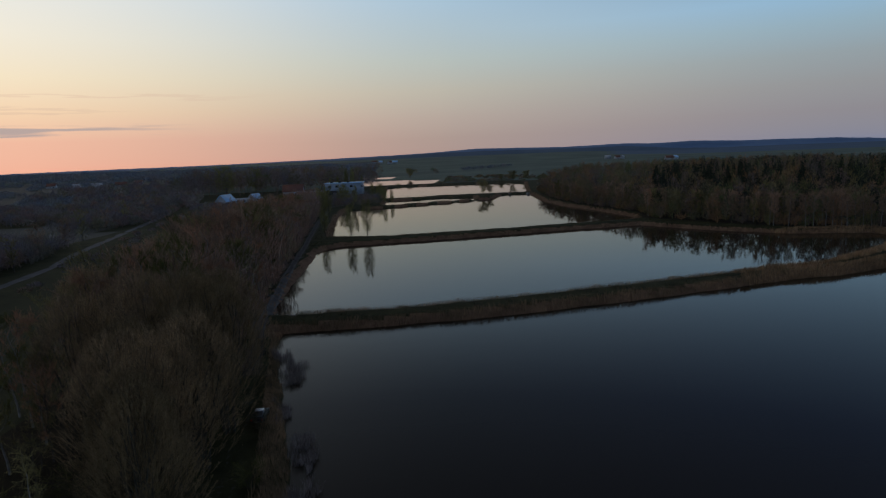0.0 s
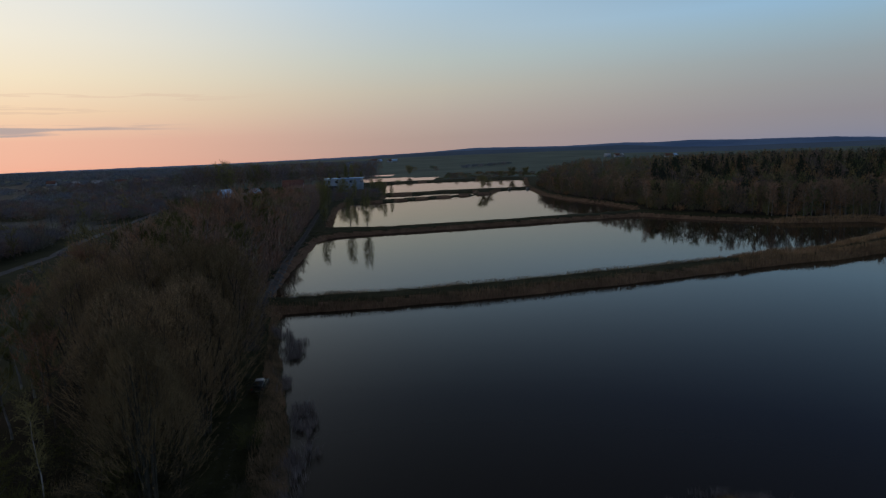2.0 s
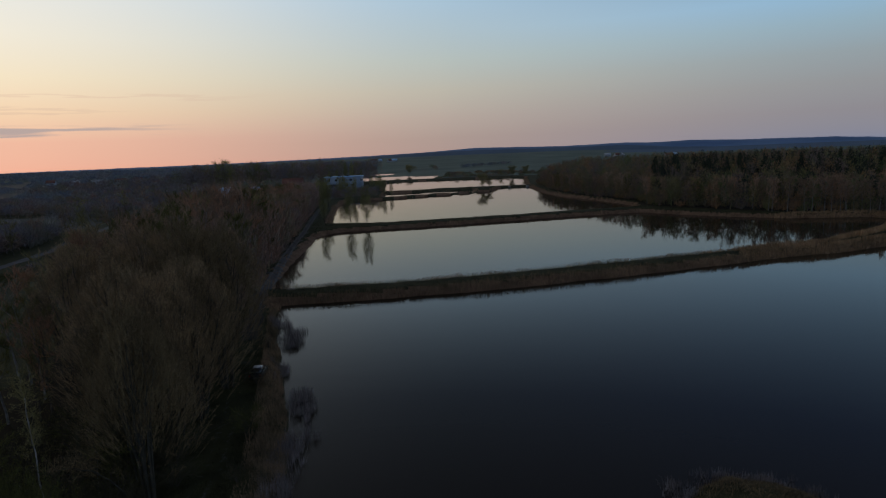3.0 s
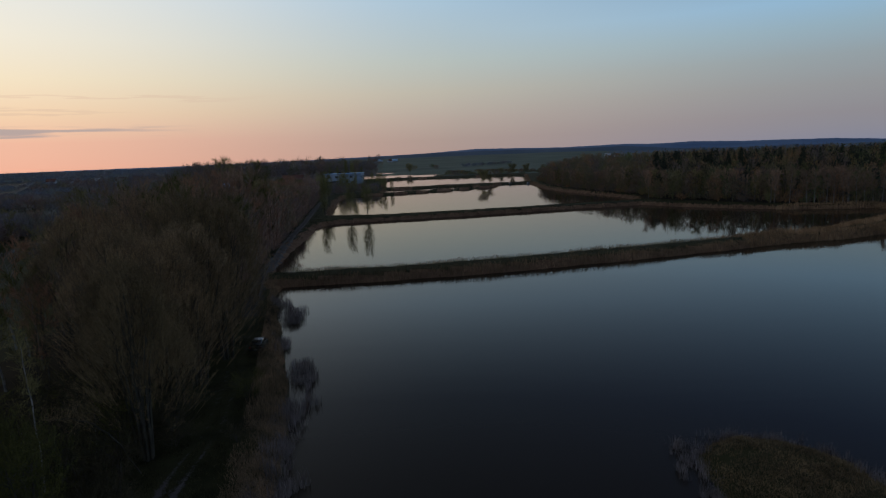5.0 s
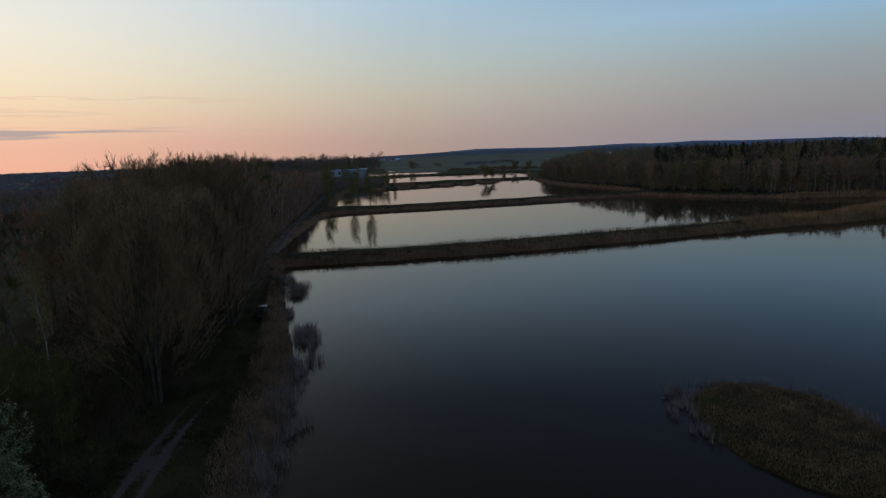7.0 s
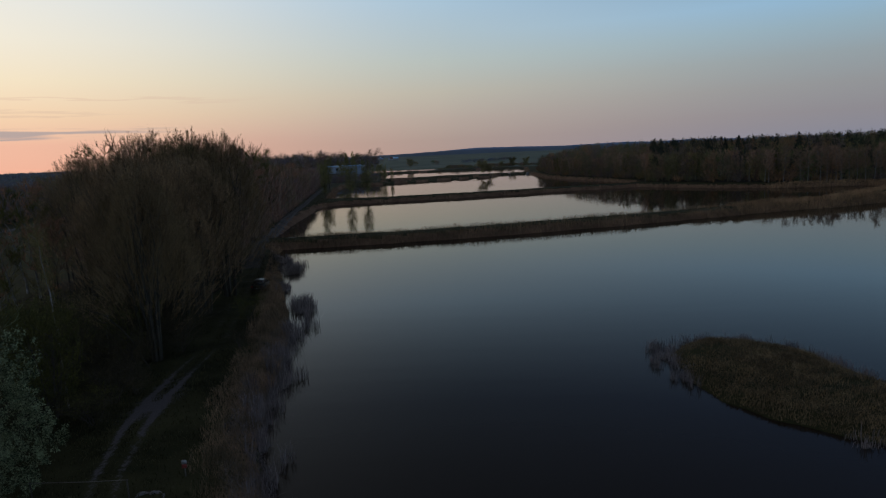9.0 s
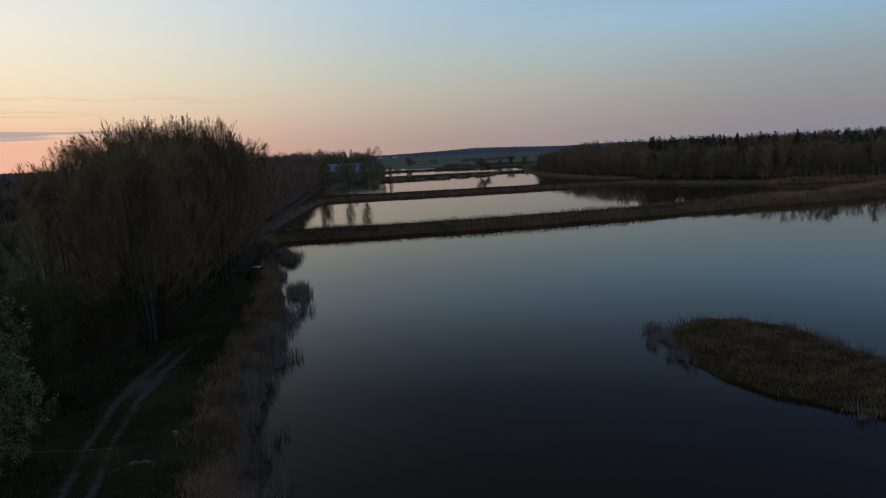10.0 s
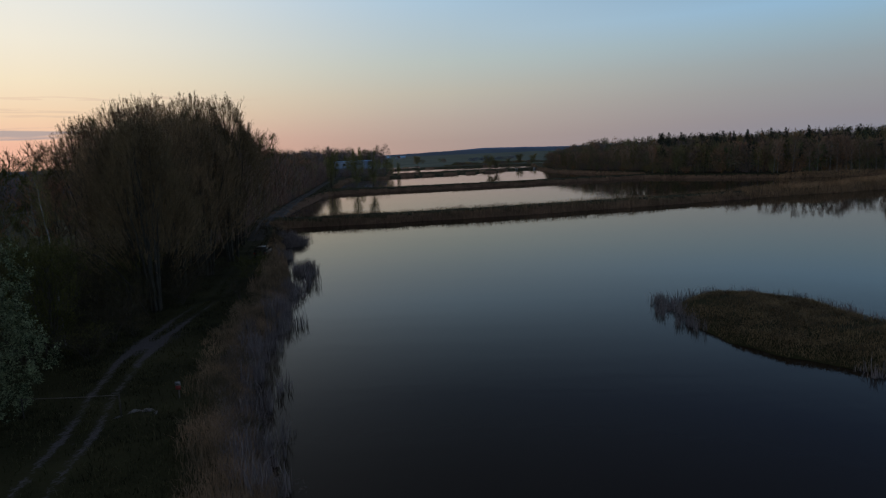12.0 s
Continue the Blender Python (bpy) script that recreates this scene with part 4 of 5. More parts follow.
# ---- reeds, sedge and grass ----
def reed_bed(name, label, mat, x0, x1, y0, y1, count, lo, hi, tall, width, seed, lean=0.12, keep=None, cluster=0.0, fade=0.0):
    """Reeds where the shore distance lies between lo and hi."""
    r = np.random.default_rng(seed)
    x, y = r.uniform(x0, x1, count), r.uniform(y0, y1, count)
    d = shore(x, y)
    ok = (d > lo) & (d < hi)
    if keep is not None:
        ok &= keep(x, y)
    if cluster:
        ok &= wobble(x * 1.9 + 3, y * 1.9) > r.uniform(-1, 1, count) * 0.5 + cluster - 0.5
    if fade:
        ok &= r.uniform(0, 1, count) < np.clip((hi - d + 0.8 * wobble(x * 2, y * 2)) / fade, 0, 1)
    x, y = x[ok], y[ok]
    z = np.maximum(ground_z(x, y), -0.25) - 0.03
    n = len(x)
    s = Shape()
    way = r.normal(size=(n, 3)) * (0.1, 0.1, 0) + (0, 0, 1)
    patch = 0.75 + 0.35 * wobble(x * 0.8, y * 0.8 + 5)
    blades(s, np.column_stack([x, y, z]), way, tall * patch * r.uniform(0.65, 1.15, n), width * r.uniform(0.7, 1.3, n), lean, r)
    return tagged(new(name, s.mesh(name, mat)), label, "reeds", kind="stuff")


reed_bed("dike_reeds", "dry tan reeds along the first dike", M_DIKE, -33, 150, 108, 192, 290000, -0.4, 2.6, 1.3, 0.05, 51, lean=0.5, keep=lambda x, y: ((y < 122) | (line_distance(x, y, TRACK) > 6.5)) & (y < 166 + (x > 110) * 30))
reed_bed("dike_reeds", "taller pale reeds on the far side of the first dike", M_REED, -30, 112, 112, 165, 30000, -0.8, 1.6, 1.7, 0.05, 61, lean=0.3, keep=lambda x, y: signed(x, y, POND_TWO) > -2.6, cluster=0.45)
reed_bed("dike_reeds", "broad bed of tan reeds where the dike turns", M_TAN, 66, 152, 134, 212, 90000, -0.5, 4.5, 1.6, 0.07, 62, lean=0.3)
reed_bed("dike_reeds", "dry tan reeds along the second dike and banks", M_REED, -64, 152, 190, 300, 120000, -0.6, 2.0, 0.85, 0.10, 52, lean=0.22, keep=lambda x, y: (line_distance(x, y, TRACK) > 6.5) | (y > 212))
reed_bed("dike_reeds", "dry tan reeds round the farther ponds", M_REED, -80, 100, 300, 640, 80000, -0.5, 3.0, 0.9, 0.16, 53, lean=0.22)
def reed_clumps(name, label, mat, spots, density, tall, width, seed, inward=0.0):
    """Stands of reed in the shallows: each an uneven oval."""
    r = np.random.default_rng(seed)
    s = Shape()
    ragged = [(x0 - inward + r.normal() * rx0 * 0.55, y0 + r.normal() * ry0 * 0.6, rx0 * r.uniform(0.18, 0.55), ry0 * r.uniform(0.12, 0.38)) for x0, y0, rx0, ry0 in spots for _ in range(10)]
    for cx0, cy0, rx, ry in ragged:
        n = int(density * rx * ry * 3.14)
        a, q = r.uniform(0, 2 * np.pi, n), np.sqrt(r.uniform(0, 1, n)) * (1 + 0.25 * np.sin(3 * r.uniform(0, 6.28)))
        q *= 1 + 0.22 * np.sin(a * 3 + cx0) + 0.16 * np.sin(a * 5 + cy0)
        x, y = cx0 + np.cos(a) * q * rx, cy0 + np.sin(a) * q * ry
        z = np.maximum(ground_z(x, y), -0.2) - 0.05
        blades(s, np.column_stack([x, y, z]), r.normal(size=(n, 3)) * (0.1, 0.1, 0) + (0, 0, 1), tall * r.uniform(0.4, 1.2, n) * (1.05 - 0.25 * q / (1.4)), width * r.uniform(0.7, 1.3, n), 0.2, r)
    return tagged(new(name, s.mesh(name, mat)), label, "reeds", kind="stuff")


reed_clumps("shore_reeds", "grey dry reeds standing in the shallow water", M_REED_GREY,
            [(-15.6, 65.0, 1.9, 4.4), (-14.2, 57.0, 1.5, 4.6), (-13.5, 49.0, 0.9, 2.6), (-12.1, 42.0, 1.4, 3.4), (-20.5, 76.2, 1.1, 2.2), (-22.6, 88.4, 2.3, 4.4), (-26.2, 98.0, 1.5, 3.6),
             (-11.9, 36.0, 1.3, 2.4), (-9.0, 26.5, 0.8, 2.0), (-7.5, 22.2, 0.9, 1.8), (-6.3, 18.6, 0.7, 1.2), (-10.6, 31.2, 0.7, 1.6)], 46, 1.55, 0.03, 54, 0.3)
reed_bed("shore_reeds", "russet and olive dry reeds on the near bank", M_REED_BANK, -18, -3, 9, 52, 170000, 0.2, 3.7, 0.62, 0.015, 55, lean=0.6, fade=2.2, keep=lambda x, y: line_distance(x, y, TRACK) > 2.2)
reed_bed("shore_reeds", "russet dry reeds on the bank below the track", M_REED_BANK, -36, -11, 52, 112, 110000, 0.1, 4.6, 0.85, 0.03, 65, lean=0.35, fade=2.4, keep=lambda x, y: line_distance(x, y, TRACK) > 2.2)
reed_bed("shore_reeds", "matted grey-lilac reeds lying along the waterline", M_REED_GREY, -16, -2, 12, 66, 110000, -0.25, 1.9, 0.55, 0.016, 66, lean=1.1, cluster=0.25)
reed_bed("shore_reeds", "low grey reed tufts broken down in the shallows", M_REED_GREY, -14, -2, 12, 48, 60000, -1.3, 0.1, 0.5, 0.016, 67, lean=0.7, cluster=0.62)
isle_keep = lambda x, y: signed(x, y, ISLET) > -2.5
reed_bed("islet_sedge", "tangled olive-brown sedge covering the islet", M_SEDGE, 13, 37, 24, 51, 95000, 0.05, 20, 0.34, 0.03, 56, lean=1.0, keep=isle_keep, cluster=0.1)
reed_bed("islet_reeds", "pale dry reeds fringing the islet", M_REED_GREY, 12, 38, 22, 52, 40000, -0.8, 0.7, 0.85, 0.022, 57, keep=lambda x, y: isle_keep(x, y) & (((x - 26) * 0.45 + y - 36 > 0) | (x > 27)), cluster=0.55)
reed_clumps("islet_reeds", "pale upright reeds fringing the islet's tip and far edge", M_REED_GREY,
            [(16.1, 42.2, 1.0, 2.6), (16.5, 38.8, 0.5, 1.6), (17.4, 45.4, 1.3, 1.0), (20.6, 47.5, 1.8, 0.4), (24.2, 46.5, 1.6, 0.4), (26.8, 44.0, 0.8, 0.7), (28.1, 40.4, 0.5, 1.5), (28.9, 36.8, 0.5, 1.8), (22.2, 28.6, 1.2, 0.35), (25.5, 26.4, 1.8, 0.4)], 95, 1.05, 0.022, 63)
reed_bed("bank_grass", "short dark grass beside the track", M_BLADE, -48, -7, 8, 112, 70000, 2.5, 60, 0.28, 0.03, 58, lean=0.5, keep=lambda x, y: (np.abs(line_distance(x, y, TRACK) - 0.62) > 0.36) & (line_distance(x, y, TRACK) < 14) & ((line_distance(x, y, TRACK) > 1.0) | (np.abs(y - 38.5) > 5)))
reed_bed("bank_grass", "mixed green and dry grass tufts on the verge", M_TUFT, -25, -7, 13, 48, 42000, 1.5, 40, 0.26, 0.03, 64, lean=0.6, keep=lambda x, y: np.abs(line_distance(x, y, TRACK) - 0.62) > 0.3, cluster=0.55)
reed_bed("bank_grass", "short dark grass on the dikes", M_BLADE, -60, 140, 108, 300, 60000, 1.0, 12, 0.4, 0.09, 59, lean=0.5, keep=lambda x, y: line_distance(x, y, TRACK) > 1.6)

# ---- distance: low wooded hills, their haze put into the colour ----
def ridge(name, label, mat, radius, profile, jag, seed):
    """A long hill across the view: a face rising to an uneven wooded crest and a back slope."""
    r = np.random.default_rng(seed)
    az = np.radians(np.linspace(-75, 75, 900))
    top = np.interp(np.degrees(az), [p[0] for p in profile], [p[1] for p in profile])
    top = top + np.convolve(r.normal(size=904), np.ones(5) / 5, "valid") * jag + r.normal(size=900) * jag * 0.35
    rows = []
    for back, level in ((-420, 0.0), (-160, 0.55), (0, 1.0), (350, 0.3)):
        d = radius + back
        rows.append(np.column_stack([np.sin(az) * d, np.cos(az) * d, top * level - (12 if level == 0 else 0)]))
    s = Shape()
    v = np.stack(rows, 1).reshape(-1, 3)
    s.add(v, [(i * 4 + j, (i + 1) * 4 + j, (i + 1) * 4 + j + 1, i * 4 + j + 1) for i in range(899) for j in range(3)])
    return tagged(new(name, s.mesh(name, mat)), label, "hill", kind="structure")


ridge("backdrop", "low wooded hills tinted haze blue on the horizon", M_BLUEHILL, 3900,
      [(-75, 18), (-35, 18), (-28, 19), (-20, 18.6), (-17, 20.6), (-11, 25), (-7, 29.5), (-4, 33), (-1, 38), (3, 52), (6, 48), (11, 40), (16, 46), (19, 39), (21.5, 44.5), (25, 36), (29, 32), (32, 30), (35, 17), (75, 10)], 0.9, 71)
ridge("backdrop", "dark forested ridge tinted haze blue beyond the fields", M_BLUEWOOD, 3000,
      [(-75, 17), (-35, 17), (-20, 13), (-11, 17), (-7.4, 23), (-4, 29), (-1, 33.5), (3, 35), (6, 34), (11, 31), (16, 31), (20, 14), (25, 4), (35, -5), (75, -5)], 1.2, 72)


VILLAGE = [(-538, 914), (-624, 995), (-475, 921), (-474, 973), (-507, 914)]


def open_to_village(x, y):
    """True away from the houses and from the open ground before them."""
    ok = np.ones(np.shape(x), bool)
    for a, b in VILLAGE:
        r = math.hypot(a, b)
        along, across = (x * a + y * b) / r, np.abs(x * b - y * a) / r
        ok &= (across > 16) | (along > r + 14) | (along < r - 230)
    return ok


def patch_wood(name, label, mat, poly, count, gap, lo, hi, seed, clumps=34, radius=3.2, slim=0.9, keep=None, rounded=True, low=0.12):
    r = np.random.default_rng(seed)
    places = scatter_line(r, poly, count, gap, 0, keep)
    return wood(name, label, mat, places, r.uniform(lo, hi, len(places)), r, clumps, radius, slim, low, rounded)


FARM_GROVE = [(-235, 545), (-112, 560), (-60, 600), (-80, 680), (-200, 770), (-300, 760)]
patch_wood("village_wood", "tall bare trees round the farmstead", C_SCRUB, FARM_GROVE, 210, 6.5, 17, 25, 81, 200, 5.4, 0.42)
patch_wood("village_wood", "bare brown trees round the farmstead", C_WOOD, FARM_GROVE, 90, 9.0, 18, 26, 91, 200, 5.4, 0.42)
patch_wood("village_wood", "low bare trees in the farm's hedges", C_SCRUB, [(-360, 520), (-235, 545), (-300, 760), (-430, 780)], 120, 7.0, 8, 14, 101, 190, 4.8, 0.4)
patch_wood("roadside_wood", "brown thicket between the road and the woodland belt", C_SCRUB, [(-140, 318), (-150, 372), (-170, 425), (-188, 440), (-150, 428), (-118, 420), (-122, 380)], 90, 4.5, 1.5, 3.6, 92, 110, 3.2, 0.42)
patch_wood("roadside_wood", "bare brown bushes beside the country road", C_SCRUB, [(-124, 150), (-134, 196), (-150, 262), (-166, 330), (-196, 420), (-230, 420), (-190, 300), (-150, 170)], 170, 4.6, 3, 8, 93, 170, 3.2, 0.26, keep=lambda x, y, d: ((y < 215) | (y > 300)) & (x < np.interp(y, [p[1] for p in ROAD], [p[0] for p in ROAD]) - 4))
patch_wood("roadside_wood", "slender bare trees crowding the country road", C_SCRUB, [(-122, 140), (-127, 175), (-137, 214), (-150, 240), (-190, 240), (-172, 140)], 110, 4.2, 4.0, 9.0, 99, 170, 2.6, 0.2, rounded=False, low=0.05, keep=lambda x, y, d: x < np.interp(y, [p[1] for p in ROAD], [p[0] for p in ROAD]) - 3)
patch_wood("roadside_wood", "bushes and bare trees along the country road", C_SCRUB, [(-126, 170), (-150, 260), (-172, 340), (-200, 420), (-330, 470), (-330, 330), (-215, 200)], 620, 4.0, 3.0, 7.5, 82, 170, 3.4, 0.26,
           keep=lambda x, y, d: (signed(x, y, ROAD_FIELD) < 0) & (x < np.interp(y, [p[1] for p in ROAD], [p[0] for p in ROAD]) - 4))
# Scrub, woods and hedge drawn with C_FAR have haze mixed into their hues.
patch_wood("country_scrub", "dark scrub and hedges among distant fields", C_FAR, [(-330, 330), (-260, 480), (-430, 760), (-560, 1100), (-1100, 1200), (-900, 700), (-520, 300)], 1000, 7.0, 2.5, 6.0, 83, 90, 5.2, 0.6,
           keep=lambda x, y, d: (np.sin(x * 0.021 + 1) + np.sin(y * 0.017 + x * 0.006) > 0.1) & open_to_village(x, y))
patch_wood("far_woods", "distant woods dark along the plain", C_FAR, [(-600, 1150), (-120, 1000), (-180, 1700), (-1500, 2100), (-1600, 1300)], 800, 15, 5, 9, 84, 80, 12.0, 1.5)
patch_wood("field_trees", "single trees and hedges among green fields", C_WOOD, [(-90, 960), (20, 900), (60, 1000), (-40, 1100)], 5, 30, 4, 7, 85, 160, 4.6, 0.45, rounded=True, low=0.0)
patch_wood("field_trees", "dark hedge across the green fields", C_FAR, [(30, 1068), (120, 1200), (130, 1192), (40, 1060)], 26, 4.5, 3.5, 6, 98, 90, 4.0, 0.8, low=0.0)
patch_wood("far_bank_scrub", "brown scrub and reeds behind the farthest ponds", C_WOOD, [(-60, 640), (90, 625), (140, 690), (60, 800), (6, 790), (0, 650)], 120, 6, 0.7, 2.0, 86, 70, 3.4, 0.5, rounded=True, low=0.0)
patch_wood("farm_scrub", "dark bushes between the pond and the farm buildings", C_SCRUB, [(-64, 385), (-44, 395), (-46, 440), (-62, 470), (-84, 470), (-78, 400)], 90, 3.6, 2.5, 5.5, 87, 90, 2.4, 0.28, rounded=True, low=0.0)
patch_wood("wood_margin", "bare scrub beyond the wood's far end", C_WOOD, [(84, 560), (140, 640), (420, 640), (460, 760), (160, 720)], 200, 7, 8, 14, 88, 60, 3.6, 0.7)
patch_wood("wood_understorey", "dense bare undergrowth along the wood's edge", C_WOOD, RIGHT_WOOD, 420, 1.9, 2.2, 5.5, 89, 80, 1.9, 0.16, rounded=False, low=0.02, keep=lambda x, y, d: (x < 230) & (y < 470) & (d < 9))
patch_wood("wood_understorey", "tall bare thicket inside the wood's edge", C_WOOD, RIGHT_WOOD, 460, 2.6, 5.5, 9.0, 96, 110, 2.2, 0.2, rounded=True, low=0.0, keep=lambda x, y, d: (x < 240) & (y < 470) & (d > 3) & (d < 26))
patch_wood("belt_understorey", "dense bare undergrowth along the track", C_BELT, BELT, 330, 1.7, 1.5, 4.0, 90, 70, 1.6, 0.08, rounded=False, low=0.02, keep=lambda x, y, d: (y > 84) & (y < 330) & (d < 5) & (line_distance(x, y, TRACK) < 11))

patch_wood("roadside_wood", "bare brown trees crowding the country road", C_SCRUB, [(-150, 318), (-180, 318), (-206, 420), (-172, 400)], 90, 4.0, 3.5, 7, 94, 110, 3.0, 0.4, keep=lambda x, y, d: line_distance(x, y, ROAD) > 2.6)
patch_wood("roadside_wood", "low dark bushes on the verge of the road", C_SCRUB, [(-108, 120), (-119, 190), (-137, 263), (-150, 318), (-132, 318), (-118, 240), (-104, 150)], 22, 4.5, 0.7, 1.8, 95, 90, 2.0, 0.3, low=0.0, keep=lambda x, y, d: line_distance(x, y, ROAD) > 3.0)

patch_wood("roadside_wood", "grey bare trees round the farmyard", C_SCRUB, [(-172, 425), (-250, 420), (-330, 560), (-200, 520)], 170, 6.0, 4, 9, 97, 110, 3.6, 0.5)

# trees along the road
road_trees = [tree("roadside_tree", bare_tree(500 + i, 12.5, 3.2, limbs=16, sub=4, twigs=9, twig=1.3, width=0.13, low=0.2), (M_BARK, (M_TWIG, M_TWIG_OLIVE)[i]), ("bare dark lime tree beside the country road", "budding willow beside the country road")[i], group="trees along the road") for i in range(2)]
along = [(-110, 131), (-124, 168), (-116, 148), (-127, 186), (-137, 214), (-126, 172), (-144, 240), (-150, 262), (-158, 296), (-166, 330), (-172, 345), (-106, 118), (-184, 390), (-132, 178), (-121, 150)]
for i, (x, y) in enumerate(along):
    plant(road_trees[i % 2], x - 3, y, i * 1.7, 0.75 + 0.3 * ((i * 7) % 5) / 5, first=i < 2)

# poplars and willows beside the third pond
def oval_haze(shapes, seed, height, radius, low, count, width):
    """Fills a tall oval crown with short rising twigs."""
    r = np.random.default_rng(seed)
    way = unit(r.normal(size=(count, 3)))
    half = height * (1 - low) / 2
    lump = 1 + 0.12 * np.sin(way[:, 2] * 6 + seed) * np.sin(3 * np.arctan2(way[:, 1], way[:, 0]))
    at = way * (r.uniform(0.1, 1, count) ** 0.5 * lump)[:, None] * (radius, radius, half) + (0, 0, height * low + half - 0.4)
    spikes(shapes[1], at, way * (0.6, 0.6, 0.3) + r.normal(size=(count, 3)) * 0.4 + (0, 0, 0.8), r.uniform(0.5, 1.1, count), width * r.uniform(0.6, 1.4, count), r)
    return shapes


pop = [tree("poplar_tree", oval_haze(bare_tree(520 + i, 17.0, 2.1, limbs=26, sub=6, twigs=7, twig=0.8, width=0.08, low=0.2, upright=0.4, lean=0.012, crook=0.004, leafy=0.8, leaf=0.09), 528 + i, 17.2, 2.6, 0.14, 2000, 0.075), (M_BARK, m), "upright poplar in young olive-green leaf beside the pond", group="poplars beside the pond")
       for i, m in enumerate((M_POPLAR, M_POPLAR))]
pop.append(tree("poplar_tree", oval_haze(bare_tree(525, 22.0, 1.5, limbs=24, sub=5, twigs=6, twig=1.1, width=0.14, low=0.15, upright=0.8, lean=0.01, crook=0.003), 533, 22.0, 2.0, 0.1, 2000, 0.12), (M_BARK, M_POPLAR), "tall narrow poplar behind the farm building", group="poplars beside the pond"))
for i, (x, y, k, size) in enumerate(((-47.6, 246, 1, 0.74), (-30.4, 243, 0, 0.92), (-91, 538, 2, 0.72), (-37.2, 245, 1, 0.86), (-38.5, 405, 0, 0.66), (-34.5, 412, 1, 0.6), (-59.0, 318, 1, 0.95), (-63.5, 330, 0, 0.9), (-55.0, 385, 0, 0.75),
                                      (-98, 540, 2, 0.66), (-84, 541, 2, 0.95), (-78.5, 538, 2, 1.0), (-71, 542, 2, 0.68), (-54, 470, 1, 0.62), (-70, 352, 1, 0.8))):
    plant(pop[k], x, y, i * 2.1, size, first=i < 3 and (i, k) in ((0, 1), (1, 0), (2, 2)))
round_tree = tree("round_tree", oval_haze(bare_tree(545, 12.0, 4.0, limbs=20, sub=6, twigs=8, twig=1.0, width=0.09, low=0.2, leafy=0.8, leaf=0.13), 546, 12.4, 5.0, 0.12, 3200, 0.11), (M_BARK, M_POPLAR), "round tree in yellow-green young leaf before the farm building", group="round trees by the farm")
for i, (x, y, size) in enumerate(((-66, 411, 1.0), (-47.5, 461, 0.8), (-75, 380, 0.8), (-197, 567, 2.1), (-176, 585, 1.8))):
    plant(round_tree, x, y, i * 2.3, size, first=i == 0)
willow = tree("willow_tree", bare_tree(540, 9.0, 4.2, stems=3, limbs=14, sub=5, twigs=10, twig=1.2, width=0.14, low=0.12), (M_BARK, M_TWIG_OLIVE), "spreading bare willow on the tip of a dike", group="willows between the ponds")
for i, (x, y, size) in enumerate(((28.5, 447, 1.0), (33, 449, 0.7), (70, 640, 1.0), (86, 660, 0.9), (60, 655, 0.6), (-44, 835, 1.2))):
    plant(willow, x, y, i * 1.3, size, first=i == 0)

# ---- buildings ----
def solid(name, mat, parent, x0, y0, z0, x1, y1, z1, label=""):
    s = Shape()
    box(s, x0, y0, z0, x1, y1, z1)
    return part(name, s.mesh(name, mat), parent, label)


def gable_roof(name, mat, parent, w, d, z, rise, over=0.5, thick=0.25):
    s = Shape()
    a, b = w / 2 + over, d / 2 + over
    drop = rise * over / (d / 2)
    for sign in (-1, 1):
        low, top = np.array([0, sign * b, z - drop]), np.array([0, 0, z + rise])
        v = [(x, p[1], p[2] + k) for k in (0, thick) for x, p in ((-a, low), (a, low), (a, top), (-a, top))]
        s.add(v, [(3, 2, 1, 0), (4, 5, 6, 7), (0, 1, 5, 4), (1, 2, 6, 5), (2, 3, 7, 6), (3, 0, 4, 7)])
    return part(name, s.mesh(name, mat), parent)


def house(x, y, turn, w, d, h, rise, roof_mat, wall_mat, label, windows=3):
    z = float(ground_z(np.array([x]), np.array([y]))[0])
    root = tagged(new("house"), label, "house")
    root.matrix_basis = Matrix.Translation((x, y, z - 0.3)) @ Matrix.Rotation(radians(turn), 4, "Z")
    s = Shape()
    box(s, -w / 2, -d / 2, 0, w / 2, d / 2, h)
    for e in (-1, 1):
        s.add([(e * w / 2, -d / 2, h), (e * w / 2, d / 2, h), (e * w / 2, 0, h + rise)], [(0, 1, 2)])
    part("wall", s.mesh("wall", wall_mat), root)
    roof = gable_roof("roof", roof_mat, root, w, d, h, rise)
    s = Shape()
    box(s, w * 0.2, 0.3, h + rise * 0.5, w * 0.2 + 0.6, 0.9, h + rise + 0.9)
    part("chimney", s.mesh("chimney", M_TILE), roof)
    for i in range(windows):
        cx0 = (i + 0.5) / windows * w * 0.86 - w * 0.43
        win = solid("window", M_FRAME, root, cx0 - 0.6, -d / 2 - 0.06, 1.1, cx0 + 0.6, -d / 2 + 0.02, 2.5)
        solid("pane", M_GLASS, win, cx0 - 0.5, -d / 2 - 0.09, 1.2, cx0 + 0.5, -d / 2 - 0.05, 2.4)
    solid("door", M_DARKWALL, root, w / 2 - 0.02, -0.5, 0.3, w / 2 + 0.06, 0.5, 2.4)
    return root


